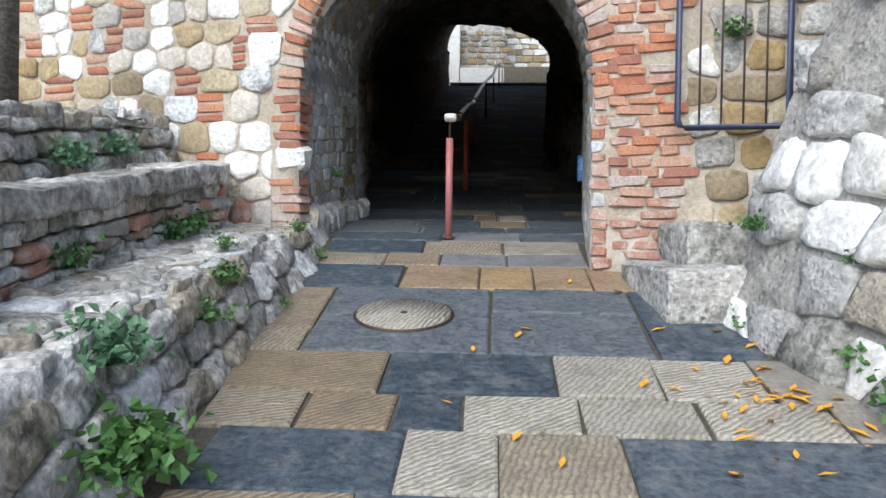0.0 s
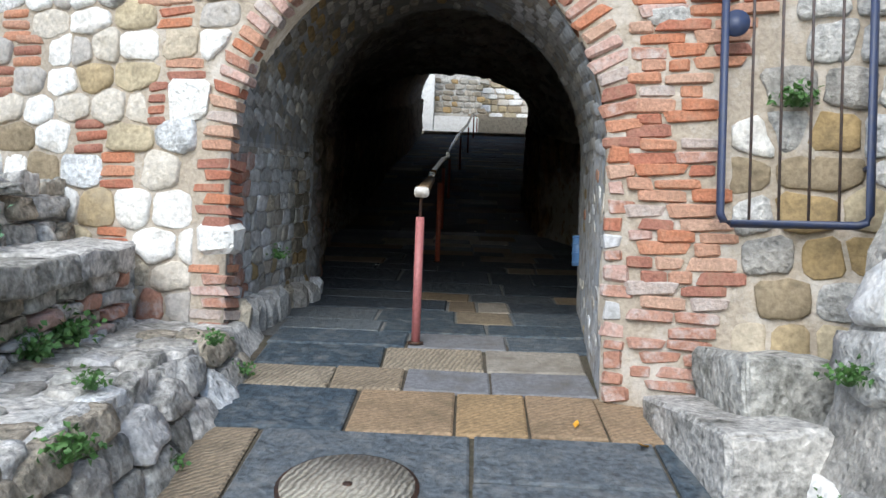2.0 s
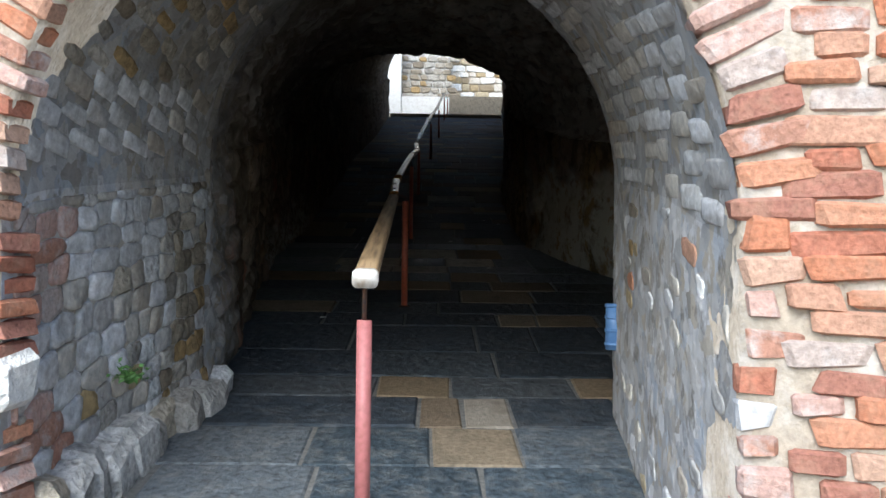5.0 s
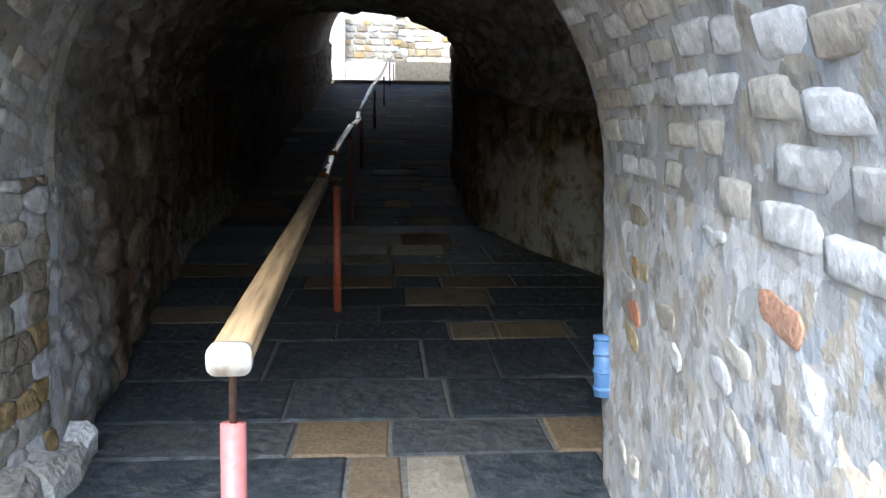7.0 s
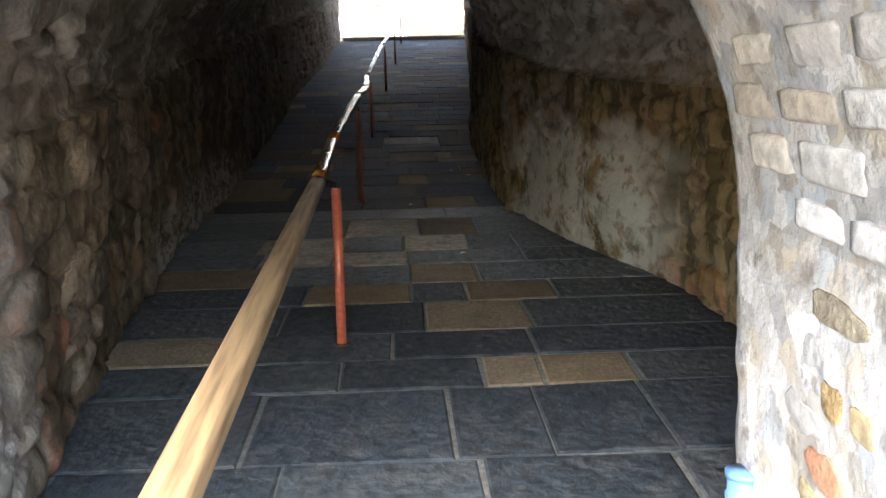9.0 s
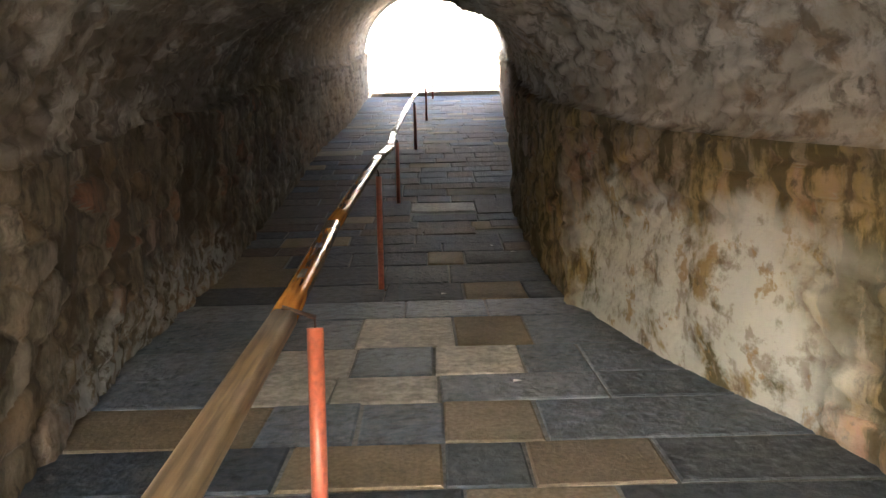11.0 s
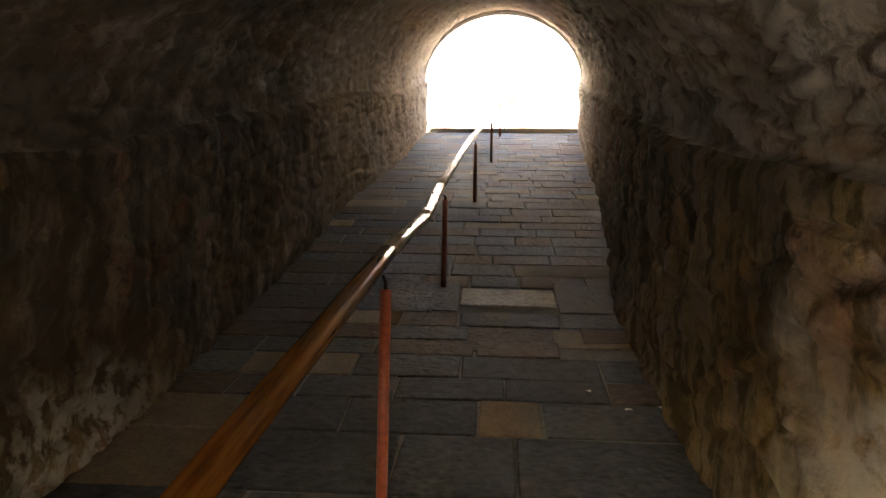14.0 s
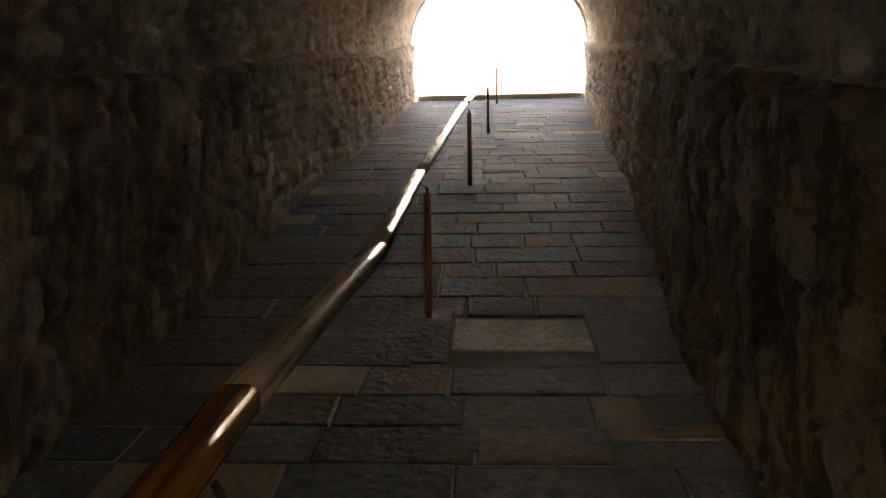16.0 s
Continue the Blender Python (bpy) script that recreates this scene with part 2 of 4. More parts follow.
def tunnel_material(name, vault):
    m = material(name, [(0.4, 0.36, 0.3) if vault else (0.27, 0.22, 0.16)], 0.9, 20, 2.2, 0.9, 0.014, (0.1, 0.075, 0.045), 0.85, 0.45, 0.3)
    t = m.node_tree
    b = t.nodes["Principled BSDF"]
    src = b.inputs["Base Color"].links[0].from_socket
    geo = next(x for x in t.nodes if x.bl_idname == "ShaderNodeNewGeometry")

    def noise_mask(scale, lo, hi, top):
        n = t.nodes.new("ShaderNodeTexNoise")
        n.inputs["Scale"].default_value, n.inputs["Detail"].default_value, n.inputs["Roughness"].default_value = scale, 8, 0.65
        t.links.new(geo.outputs["Position"], n.inputs["Vector"])
        r = t.nodes.new("ShaderNodeMapRange")
        r.inputs[1].default_value, r.inputs[2].default_value, r.inputs[4].default_value = lo, hi, top
        t.links.new(n.outputs[0], r.inputs[0])
        return r.outputs[0]

    def over(fac, a, colour):
        x = t.nodes.new("ShaderNodeMix")
        x.data_type = "RGBA"
        t.links.new(fac, x.inputs[0])
        t.links.new(a, x.inputs[6])
        if isinstance(colour, tuple):
            x.inputs[7].default_value = (*colour, 1)
        else:
            t.links.new(colour, x.inputs[7])
        return x.outputs[2]

    def times(a, b2):
        x = t.nodes.new("ShaderNodeMath")
        x.operation = "MULTIPLY"
        t.links.new(a, x.inputs[0])
        t.links.new(b2, x.inputs[1])
        return x.outputs[0]

    # each stone of its own colour
    tone = t.nodes.new("ShaderNodeAttribute")
    tone.attribute_name = "tone"
    ramp = t.nodes.new("ShaderNodeValToRGB")
    cols = [(0.12, 0.095, 0.07), (0.3, 0.23, 0.15), (0.2, 0.16, 0.115), (0.38, 0.32, 0.25), (0.28, 0.18, 0.1), (0.34, 0.3, 0.25), (0.34, 0.15, 0.09)]
    while len(ramp.color_ramp.elements) < len(cols):
        ramp.color_ramp.elements.new(0.9)
    for i, c in enumerate(cols):
        ramp.color_ramp.elements[i].position = (0, 0.18, 0.36, 0.54, 0.7, 0.84, 0.97)[i]
        ramp.color_ramp.elements[i].color = (*c, 1)
    t.links.new(tone.outputs["Fac"], ramp.inputs[0])
    src = over(noise_mask(2.6, 0.3, 0.55, 0.9), src, ramp.outputs[0])
    src = over(noise_mask(6.0, 0.56, 0.66, 0.75), src, (0.07, 0.058, 0.042))
    # runs of damp down the walls
    stretch = t.nodes.new("ShaderNodeMapping")
    stretch.inputs["Scale"].default_value = (1.0, 1.0, 0.3)
    t.links.new(geo.outputs["Position"], stretch.inputs[0])

    def run_mask(scale, lo, hi, top):
        n = t.nodes.new("ShaderNodeTexNoise")
        n.inputs["Scale"].default_value, n.inputs["Detail"].default_value, n.inputs["Roughness"].default_value = scale, 7, 0.65
        t.links.new(stretch.outputs[0], n.inputs["Vector"])
        r = t.nodes.new("ShaderNodeMapRange")
        r.inputs[1].default_value, r.inputs[2].default_value, r.inputs[4].default_value = lo, hi, top
        t.links.new(n.outputs[0], r.inputs[0])
        return r.outputs[0]

    sx = t.nodes.new("ShaderNodeSeparateXYZ")
    t.links.new(geo.outputs["Position"], sx.inputs[0])

    def between(sock, a, b2, c, d):
        """1 between b2 and c, falling to 0 at a and d, its edges frayed by noise."""
        n = t.nodes.new("ShaderNodeTexNoise")
        n.inputs["Scale"].default_value, n.inputs["Detail"].default_value = 2.2, 7
        t.links.new(geo.outputs["Position"], n.inputs["Vector"])
        add = t.nodes.new("ShaderNodeMath")
        add.operation = "MULTIPLY_ADD"
        add.inputs[1].default_value = 1.1
        t.links.new(n.outputs[0], add.inputs[0])
        t.links.new(sock, add.inputs[2])
        outs = []
        for lo, hi in ((a, b2), (d, c)):
            r = t.nodes.new("ShaderNodeMapRange")
            r.inputs[1].default_value, r.inputs[2].default_value = lo + 0.55, hi + 0.55
            t.links.new(add.outputs[0], r.inputs[0])
            outs.append(r.outputs[0])
        return times(*outs)

    # height above the ramp, near enough inside the tunnel
    up = t.nodes.new("ShaderNodeMath")
    up.operation = "MULTIPLY_ADD"
    up.inputs[1].default_value, up.inputs[2].default_value = -0.128, -0.55
    t.links.new(sx.outputs[1], up.inputs[0])
    high = t.nodes.new("ShaderNodeMath")
    high.operation = "ADD"
    t.links.new(up.outputs[0], high.inputs[0])
    t.links.new(sx.outputs[2], high.inputs[1])
    east, west = between(sx.outputs[0], 0.2, 0.6, 8.0, 9.0), between(sx.outputs[0], -9.0, -8.0, -1.3, -0.9)
    pale = t.nodes.new("ShaderNodeValToRGB")
    pale.color_ramp.elements[0].color, pale.color_ramp.elements[1].color = (0.38, 0.33, 0.26, 1), (0.64, 0.59, 0.51, 1)
    t.links.new(tone.outputs["Fac"], pale.inputs[0])
    # grey bloom over the vault, darker brown on its west half, ochre and olive stains under it
    if vault:
        src = over(noise_mask(1.6, 0.3, 0.46, 0.9), src, pale.outputs[0])
        src = over(noise_mask(2.8, 0.54, 0.62, 0.6), src, (0.3, 0.19, 0.1))
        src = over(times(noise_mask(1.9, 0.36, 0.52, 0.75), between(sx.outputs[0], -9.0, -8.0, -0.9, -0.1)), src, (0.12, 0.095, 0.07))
        src = over(noise_mask(5.0, 0.52, 0.6, 0.6), src, (0.11, 0.085, 0.06))
    else:
        src = over(times(run_mask(3.5, 0.4, 0.56, 0.9), west), src, (0.075, 0.06, 0.038))
        src = over(times(times(run_mask(3.0, 0.44, 0.56, 0.7), east), between(sx.outputs[1], 8.6, 9.4, 16.0, 18.5)), src, (0.3, 0.22, 0.085))
        src = over(times(times(run_mask(5.0, 0.48, 0.56, 0.85), east), between(sx.outputs[1], 9.0, 10.0, 20.0, 24.0)), src, (0.075, 0.065, 0.03))
    # dry sandy plaster towards the upper mouth
    src = over(times(noise_mask(2.0, 0.3, 0.55, 0.8), between(sx.outputs[1], 19.0, 26.0, 60.0, 61.0)), src, (0.44, 0.33, 0.22))
    src = over(noise_mask(7.0, 0.6, 0.68, 0.7), src, (0.06, 0.05, 0.04))
    # old limewash left on the lower walls
    wash = times(times(between(high.outputs[0], -3.0, -2.5, 0.95, 1.2), east), between(sx.outputs[1], 11.2, 11.9, 14.3, 14.9))
    src = over(times(wash, noise_mask(2.6, 0.38, 0.47, 0.9)), src, (0.52, 0.53, 0.51))
    src = over(times(wash, noise_mask(6.0, 0.55, 0.62, 0.6)), src, (0.2, 0.14, 0.1))
    src = over(times(wash, noise_mask(4.2, 0.58, 0.62, 0.8)), src, (0.3, 0.2, 0.1))
    foot = times(times(between(high.outputs[0], -3.0, -2.5, 0.25, 0.6), west), between(sx.outputs[1], 11.5, 12.5, 16.0, 17.5))
    src = over(times(foot, noise_mask(7.0, 0.46, 0.54, 0.8)), src, (0.42, 0.42, 0.4))
    # earthy joints
    seam = t.nodes.new("ShaderNodeAttribute")
    seam.attribute_name = "joint"
    src = over(times(seam.outputs["Fac"], noise_mask(3.0, 0.4, 0.6, 0.6)), src, (0.1, 0.065, 0.045))
    near = t.nodes.new("ShaderNodeMapRange")
    near.inputs[1].default_value, near.inputs[2].default_value, near.inputs[3].default_value, near.inputs[4].default_value = 7.9, 9.2, 1.0, 0.0
    t.links.new(sx.outputs[1], near.inputs[0])
    # limewash near the lower mouth, worn through to stones and bricks in small patches
    patch = t.nodes.new("ShaderNodeTexVoronoi")
    patch.inputs["Scale"].default_value = 15.0
    warp = t.nodes.new("ShaderNodeTexNoise")
    warp.inputs["Scale"].default_value, warp.inputs["Detail"].default_value = 9.0, 5.0
    t.links.new(geo.outputs["Position"], warp.inputs["Vector"])
    shift = t.nodes.new("ShaderNodeMix")
    shift.data_type, shift.inputs[0].default_value = "RGBA", 0.14
    t.links.new(geo.outputs["Position"], shift.inputs[6])
    t.links.new(warp.outputs["Color"], shift.inputs[7])
    t.links.new(shift.outputs[2], patch.inputs["Vector"])
    part = t.nodes.new("ShaderNodeSeparateColor")
    t.links.new(patch.outputs["Color"], part.inputs[0])
    washed = t.nodes.new("ShaderNodeValToRGB")
    tints = [(0.5, 0.5, 0.5), (0.36, 0.36, 0.36), (0.6, 0.6, 0.61), (0.44, 0.42, 0.39), (0.66, 0.66, 0.67), (0.3, 0.28, 0.25), (0.44, 0.48, 0.54), (0.44, 0.4, 0.34)]
    while len(washed.color_ramp.elements) < len(tints):
        washed.color_ramp.elements.new(0.9)
    for i, c in enumerate(tints):
        washed.color_ramp.elements[i].position = i / len(tints)
        # on the vault a fifth darker, for the shade overhead
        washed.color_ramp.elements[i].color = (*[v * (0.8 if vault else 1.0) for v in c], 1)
    t.links.new(part.outputs[0], washed.inputs[0])
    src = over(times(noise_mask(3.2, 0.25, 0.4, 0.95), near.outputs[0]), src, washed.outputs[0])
    src = over(times(noise_mask(9.0, 0.56, 0.64, 0.8), near.outputs[0]), src, (0.2, 0.185, 0.165))
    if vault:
        # shade under the crown and west haunch, painted as a dark band
        crown_shade = times(near.outputs[0], between(sx.outputs[0], -1.45, -0.9, -0.2, 0.35))
        src = over(times(crown_shade, noise_mask(2.0, 0.2, 0.4, 0.85)), src, (0.13, 0.115, 0.095))
    else:
        src = over(times(noise_mask(7.0, 0.56, 0.64, 0.8), near.outputs[0]), src, (0.66, 0.66, 0.68))
    t.links.new(src, b.inputs["Base Color"])
    return m


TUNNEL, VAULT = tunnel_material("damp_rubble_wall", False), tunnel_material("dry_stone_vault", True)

# ---- the plan ----
FLOOR_Y = [-60, -4, 0, 3.93, 6.41, 8.53, 10.4, 15.5, 16.4, 20.0, 24.2, 30.2, 36.0, 36.4, 60.0]
FLOOR_Z = [-3.0, -0.75, 0.05, 0.85, 1.38, 1.64, 1.93, 2.54, 2.71, 3.49, 4.69, 6.05, 7.65, 7.8, 8.0]
SKEW = 0.26
FACE = pose(0, 5.70, 0, 0, 0, -math.degrees(math.atan(SKEW)))  # facade: local x along it, y into it


def zf(y):
    return float(np.interp(y, FLOOR_Y, FLOOR_Z))


# tunnel sections: y, left, right, springing and crown above the floor, skew
SECTIONS = [(5.70, -1.5, 0.66, 1.25, 2.47, 1.0), (6.2, -1.5, 0.68, 1.25, 2.46, 1.0), (7.0, -1.45, 0.76, 1.25, 2.44, 0.6), (7.85, -1.38, 0.82, 1.25, 2.42, 0.2),
            (7.95, -1.38, 0.95, 1.25, 2.55, 0.1), (8.15, -1.38, 1.65, 1.3, 2.75, 0.0), (9.5, -1.55, 1.98, 1.38, 2.85, 0.0), (11.3, -1.8, 2.0, 1.4, 2.85, 0.0),
            (13.0, -2.05, 1.5, 1.5, 2.75, 0.0), (14.8, -2.2, 1.2, 1.72, 2.68, 0.0), (19.0, -2.35, 1.25, 1.86, 3.35, 0.0), (23.6, -2.35, 1.7, 1.72, 3.6, 0.0), (36.0, -2.2, 2.6, 1.56, 3.75, 0.0)]


def section(y):
    cols = list(zip(*SECTIONS))
    return [float(np.interp(y, cols[0], c)) for c in cols[1:]]


def mesh_object(name, verts, faces, mat, smooth=True):
    me = bpy.data.meshes.new(name)
    me.from_pydata(verts, [], faces)
    me.materials.append(mat)
    me.update()
    if smooth:
        me.shade_smooth()
    return new(name, me)


def grid_faces(n, m, base=0):
    return [(base + i * m + j, base + i * m + j + 1, base + (i + 1) * m + j + 1, base + (i + 1) * m + j) for i in range(n - 1) for j in range(m - 1)]


def stony(p, scale=5.0):
    """Relief of rough stones set in mortar, 0 to 1."""
    q = Vector((p[0] * scale, p[1] * scale, p[2] * scale * 1.35))
    d = noise.voronoi(q)[0]
    edge = min(1.0, (d[1] - d[0]) * 2.2)
    return edge * 0.7 + 0.3 * noise.noise(q * 2.3)


# ---- ground ----
gy = sorted(set(list(FLOOR_Y) + [i * 0.5 for i in range(-8, 80)]))
gx = [-40, -20, -8, -4, -2.5, -1, 0, 1, 2.5, 4, 8, 20, 40]
ground = mesh_object("ground", [(x, y, zf(y) - 0.012 + 0.006 * noise.noise((x * 3, y * 3, 0))) for y in gy for x in gx], grid_faces(len(gy), len(gx)), EARTH)
ground.data.materials.append(GREYSLAB)
for poly in ground.data.polygons:
    if poly.center.y < 1.7:
        poly.material_index = 1
tagged(ground, "dark earth and joints under a sloping stone ramp", "ground", kind="structure")

jy = [6.5 + i * 0.25 for i in range(119)]
floor_bed = mesh_object("floor", [(x, y, zf(y) - 0.005) for y in jy for x in (-2.6, 0, 2.7)], grid_faces(len(jy), 3), JOINT)
tagged(floor_bed, "pale mortar joints of the tunnel ramp", "floor", kind="structure")

# ---- tunnel walls and vault ----


def masonry(y, s, lane, long, tall):
    """Irregular courses: relief 0 to 1 and a tone for each stone."""
    wy, ws = 0.1 * noise.noise((y * 2.1, s * 2.1, lane)), 0.05 * noise.noise((y * 2.7, s * 2.7, lane + 9))
    d, c = noise.voronoi(Vector(((y + wy) / long, (s + ws) / tall, lane)))
    tone = math.sin(c[0].x * 91.7 + c[0].y * 47.3 + c[0].z * 13.1) * 517.3
    edge = min(1.0, (d[1] - d[0]) * 4.5)
    return edge * (2 - edge), tone - math.floor(tone)


def plaster(y, h):
    """Where old limewash still covers the east wall, 0 to 1."""
    n = 0.35 * noise.noise((y * 1.3, h * 1.6, 4.0)) + 0.15 * noise.noise((y * 4.5, h * 4.5, 8.0))
    lo, hi, up = y - 11.6 + n, 14.7 - y + n, 1.12 - h + n
    return max(0.0, min(1.0, min(lo, hi, up) * 6))


def throat_out(x, yy, h, y):
    """How far the wall near the lower mouth swells out of its plan."""
    q = Vector((x, yy, h))
    fine = noise.noise(q * 11) + 0.6 * noise.noise(q * 24)
    return min(1.0, (y - 5.7) / 0.25) * (0.012 * noise.noise(q * 3.1) + 0.03 * noise.noise((x * 0.9, yy * 0.9, h * 0.9 + 5)) + 0.006 * fine - 0.01)


def tunnel_part(name, a0, a1, steps, label):
    """A strip of the tunnel between two places on its outline (0 left foot, 1 left springing, 2 right springing, 3 right foot)."""
    ys, y = [], 5.72
    while y < 36.0:
        ys.append(y)
        y += 0.035 if y < 16 else (0.045 if y < 22 else 0.09)
    ys.append(36.0)
    verts, tones, joints = [], [], []
    for y in ys:
        xl, xr, sp, cr, sk = section(y)
        for j in range(steps + 1):
            a = a0 + (a1 - a0) * j / steps
            vault = 1 < a < 2
            if a <= 1:
                x, h, nx, nz, s = xl, sp * a - 0.05 * (1 - a), 1, 0, sp * a
            elif a >= 2:
                x, h, nx, nz, s = xr, sp * (3 - a) - 0.05 * (a - 2), -1, 0, sp * (3 - a)
            else:
                th = math.pi * (2 - a)
                c, rad = (xl + xr) / 2, (xr - xl) / 2
                x, h = c + rad * math.cos(th), sp + (cr - sp) * math.sin(th)
                nx, nz, s = -math.cos(th), -math.sin(th), (a - 1) * (rad + cr - sp) * 1.57
            yy = y - sk * SKEW * x
            p = (x, yy, zf(yy) + h)
            big = noise.noise((x * 0.9, yy * 0.9, h * 0.9 + 5))
            mid = noise.noise((x * 3.1, yy * 3.1, h * 3.1))
            fine = noise.noise((x * 11, yy * 11, h * 11)) + 0.6 * noise.noise((x * 24, yy * 24, h * 24))
            if y < 8:
                tone, joint, out = 0.5 + 0.5 * fine, 0.0, throat_out(x, yy, h, y)
            else:
                if vault:
                    rel, tone = masonry(yy, s, 2.5, 0.5, 0.16)
                    out = (0.025 + 0.04 * tone) * rel + 0.018 * fine + 0.05 * big + 0.02 * mid - 0.06
                else:
                    foot = min(1.0, max(0.0, (h + 0.05) / 0.3))
                    lane = 0.5 if x < 0 else 5.5
                    rel, tone = masonry(yy, s, lane, 0.4, 0.22)
                    keep = 1 - 0.65 * (plaster(yy, h) if x > 0 else 0.0)
                    out = keep * ((0.02 + 0.04 * tone) * rel + 0.018 * fine) + 0.1 * big * foot + 0.035 * mid - 0.02
                    out += 0.07 * min(1.0, max(0.0, (y - 14) / 3)) * min(1.0, max(0.0, sp - h) / 0.06)
                joint = 1 - rel * (keep if not vault else 1.0) if vault or keep > 0.5 else 0.0
                if y < 8.3:
                    out *= (y - 8) / 0.3
            verts.append((p[0] + nx * out, p[1], p[2] + nz * out))
            tones.append(tone)
            joints.append(joint)
    ob = mesh_object(name, verts, grid_faces(len(ys), steps + 1), VAULT if name == "ceiling" else TUNNEL)
    ob.data.attributes.new("tone", "FLOAT", "POINT").data.foreach_set("value", tones)
    ob.data.attributes.new("joint", "FLOAT", "POINT").data.foreach_set("value", joints)
    return tagged(ob, label, "wall", kind="structure")


wall_west = tunnel_part("wall_west", 0.0, 1.0, 60, "rough rubble side wall of the tunnel, dark and damp")
wall_east = tunnel_part("wall_east", 3.0, 2.0, 60, "rough rubble side wall with ochre stains and peeling limewash")
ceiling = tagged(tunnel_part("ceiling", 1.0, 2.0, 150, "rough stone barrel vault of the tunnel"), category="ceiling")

# ---- facade with its arched opening ----
AU, AR = -0.435, 1.115           # arch: middle along the facade, half width
ASPR = zf(5.75) + 1.27          # springing height
ACROWN = 1.2


def arch_point(i, n, grow=0.0):
    """Outline of the opening from left foot over the crown to right foot."""
    k = i / n
    low = 0.0
    foot = 0.95
    if k < 0.28:
        return AU - AR - grow, foot + (ASPR - foot) * k / 0.28
    if k > 0.72:
        return AU + AR + grow, foot + (ASPR - foot) * (1 - k) / 0.28
    th = math.pi * (1 - (k - 0.28) / 0.44)
    return AU + (AR + grow) * math.cos(th), ASPR + (ACROWN + grow) * math.sin(th)


def wall_with_arch(name, place, point, left, right, top, bottom, thick, mat, slant=0.0):
    n = 72
    inner = [point(i, n) for i in range(n + 1)]
    outer = []
    for i, (u, z) in enumerate(inner):
        k = i / n
        if k < 0.28:
            outer.append((left, bottom + (top - bottom) * k / 0.28))
        elif k > 0.72:
            outer.append((right, bottom + (top - bottom) * (1 - k) / 0.28))
        else:
            outer.append((left + (right - left) * (k - 0.28) / 0.44, top))
    rings = 10
    verts, faces = [], []
    for side in (0.0, thick):
        back = side > 0
        for i in range(n + 1):
            for r in range(rings + 1):
                f = (r / rings) ** 1.6
                u, z = inner[i][0] + (outer[i][0] - inner[i][0]) * f, inner[i][1] + (outer[i][1] - inner[i][1]) * f
                if back:
                    u, z = u - slant * side + (0.05 * (1 if u > AU else -1) if slant else 0), z + (0.05 if z > ASPR else 0)
                verts.append((u, side + (0.015 * noise.noise((u * 5, z * 5, 3)) if side == 0 else 0), z))
    m = rings + 1
    faces += grid_faces(n + 1, m)
    faces += grid_faces(n + 1, m, (n + 1) * m)
    o = (n + 1) * m
    for i in range(n):
        faces.append((i * m, (i + 1) * m, o + (i + 1) * m, o + i * m))
        faces.append((i * m + rings, o + i * m + rings, o + (i + 1) * m + rings, (i + 1) * m + rings))
    ob = mesh_object(name, verts, faces, mat)
    ob.matrix_basis = place
    return ob


facade = wall_with_arch("wall_south", FACE, arch_point, -7.0, 6.0, 6.5, -0.5, 0.45, MORTAR, SKEW)
tagged(facade, "old wall of pale stones and orange bricks with an arched tunnel mouth", "wall", kind="structure")

# ---- pieces ----


def rock_mesh(name, seed, cuts=1, wobble=0.09, mat=LIME, round_by=0.16):
    """A roughly squared stone: corners knocked out of true, edges chipped off."""
    r = random.Random(seed)
    bm = bmesh.new()
    bmesh.ops.create_cube(bm, size=1.0)
    for v in bm.verts:
        v.co += Vector((r.uniform(-1, 0.6) * v.co.x, r.uniform(-0.3, 0.3) * v.co.y, r.uniform(-1, 0.6) * v.co.z)) * wobble * 3
    bmesh.ops.bevel(bm, geom=bm.edges[:], offset=round_by * r.uniform(0.7, 1.2), segments=1, affect="EDGES")
    if cuts > 1:
        bmesh.ops.subdivide_edges(bm, edges=bm.edges[:], cuts=cuts - 1, use_grid_fill=True)
    for v in bm.verts:
        v.co += Vector((r.uniform(-1, 1), r.uniform(-1, 1), r.uniform(-1, 1))) * wobble * 0.35
    me = bpy.data.meshes.new(name)
    bm.to_mesh(me)
    bm.free()
    me.materials.append(mat)
    return me


def variants(name, mat, count=7, **kw):
    return [rock_mesh(name, 100 + i, mat=mat, **kw) for i in range(count)]


V_LIME, V_TAN, V_RUB = variants("stone", LIME), variants("stone", TAN), variants("stone", RUBBLE, wobble=0.12, round_by=0.2)
V_BRICK = variants("brick", BRICK, wobble=0.09, round_by=0.13)
V_PALE = variants("brick", PALEBRICK, wobble=0.09, round_by=0.13)
V_WHITE = variants("stone", BLOCKWHITE, 2)
V_DARK = variants("stone", DAMP, wobble=0.14, round_by=0.2)
V_WASH = variants("stone", WASHED, wobble=0.1, round_by=0.12)
PIECES = []   # (parent, mesh, matrix, name)


def piece(parent, meshes, m, name):
    PIECES.append((parent, RNG.choice(meshes), m, name))


def scaled(x, y, z, sx, sy, sz, rx=0, ry=0, rz=0):
    return pose(x, y, z, rx, ry, rz) @ Matrix.Diagonal((sx, sy, sz, 1))


def in_arch(u, z, grow):
    if z < ASPR:
        return abs(u - AU) < AR + grow
    return ((u - AU) / (AR + grow)) ** 2 + ((z - ASPR) / (ACROWN + grow)) ** 2 < 1


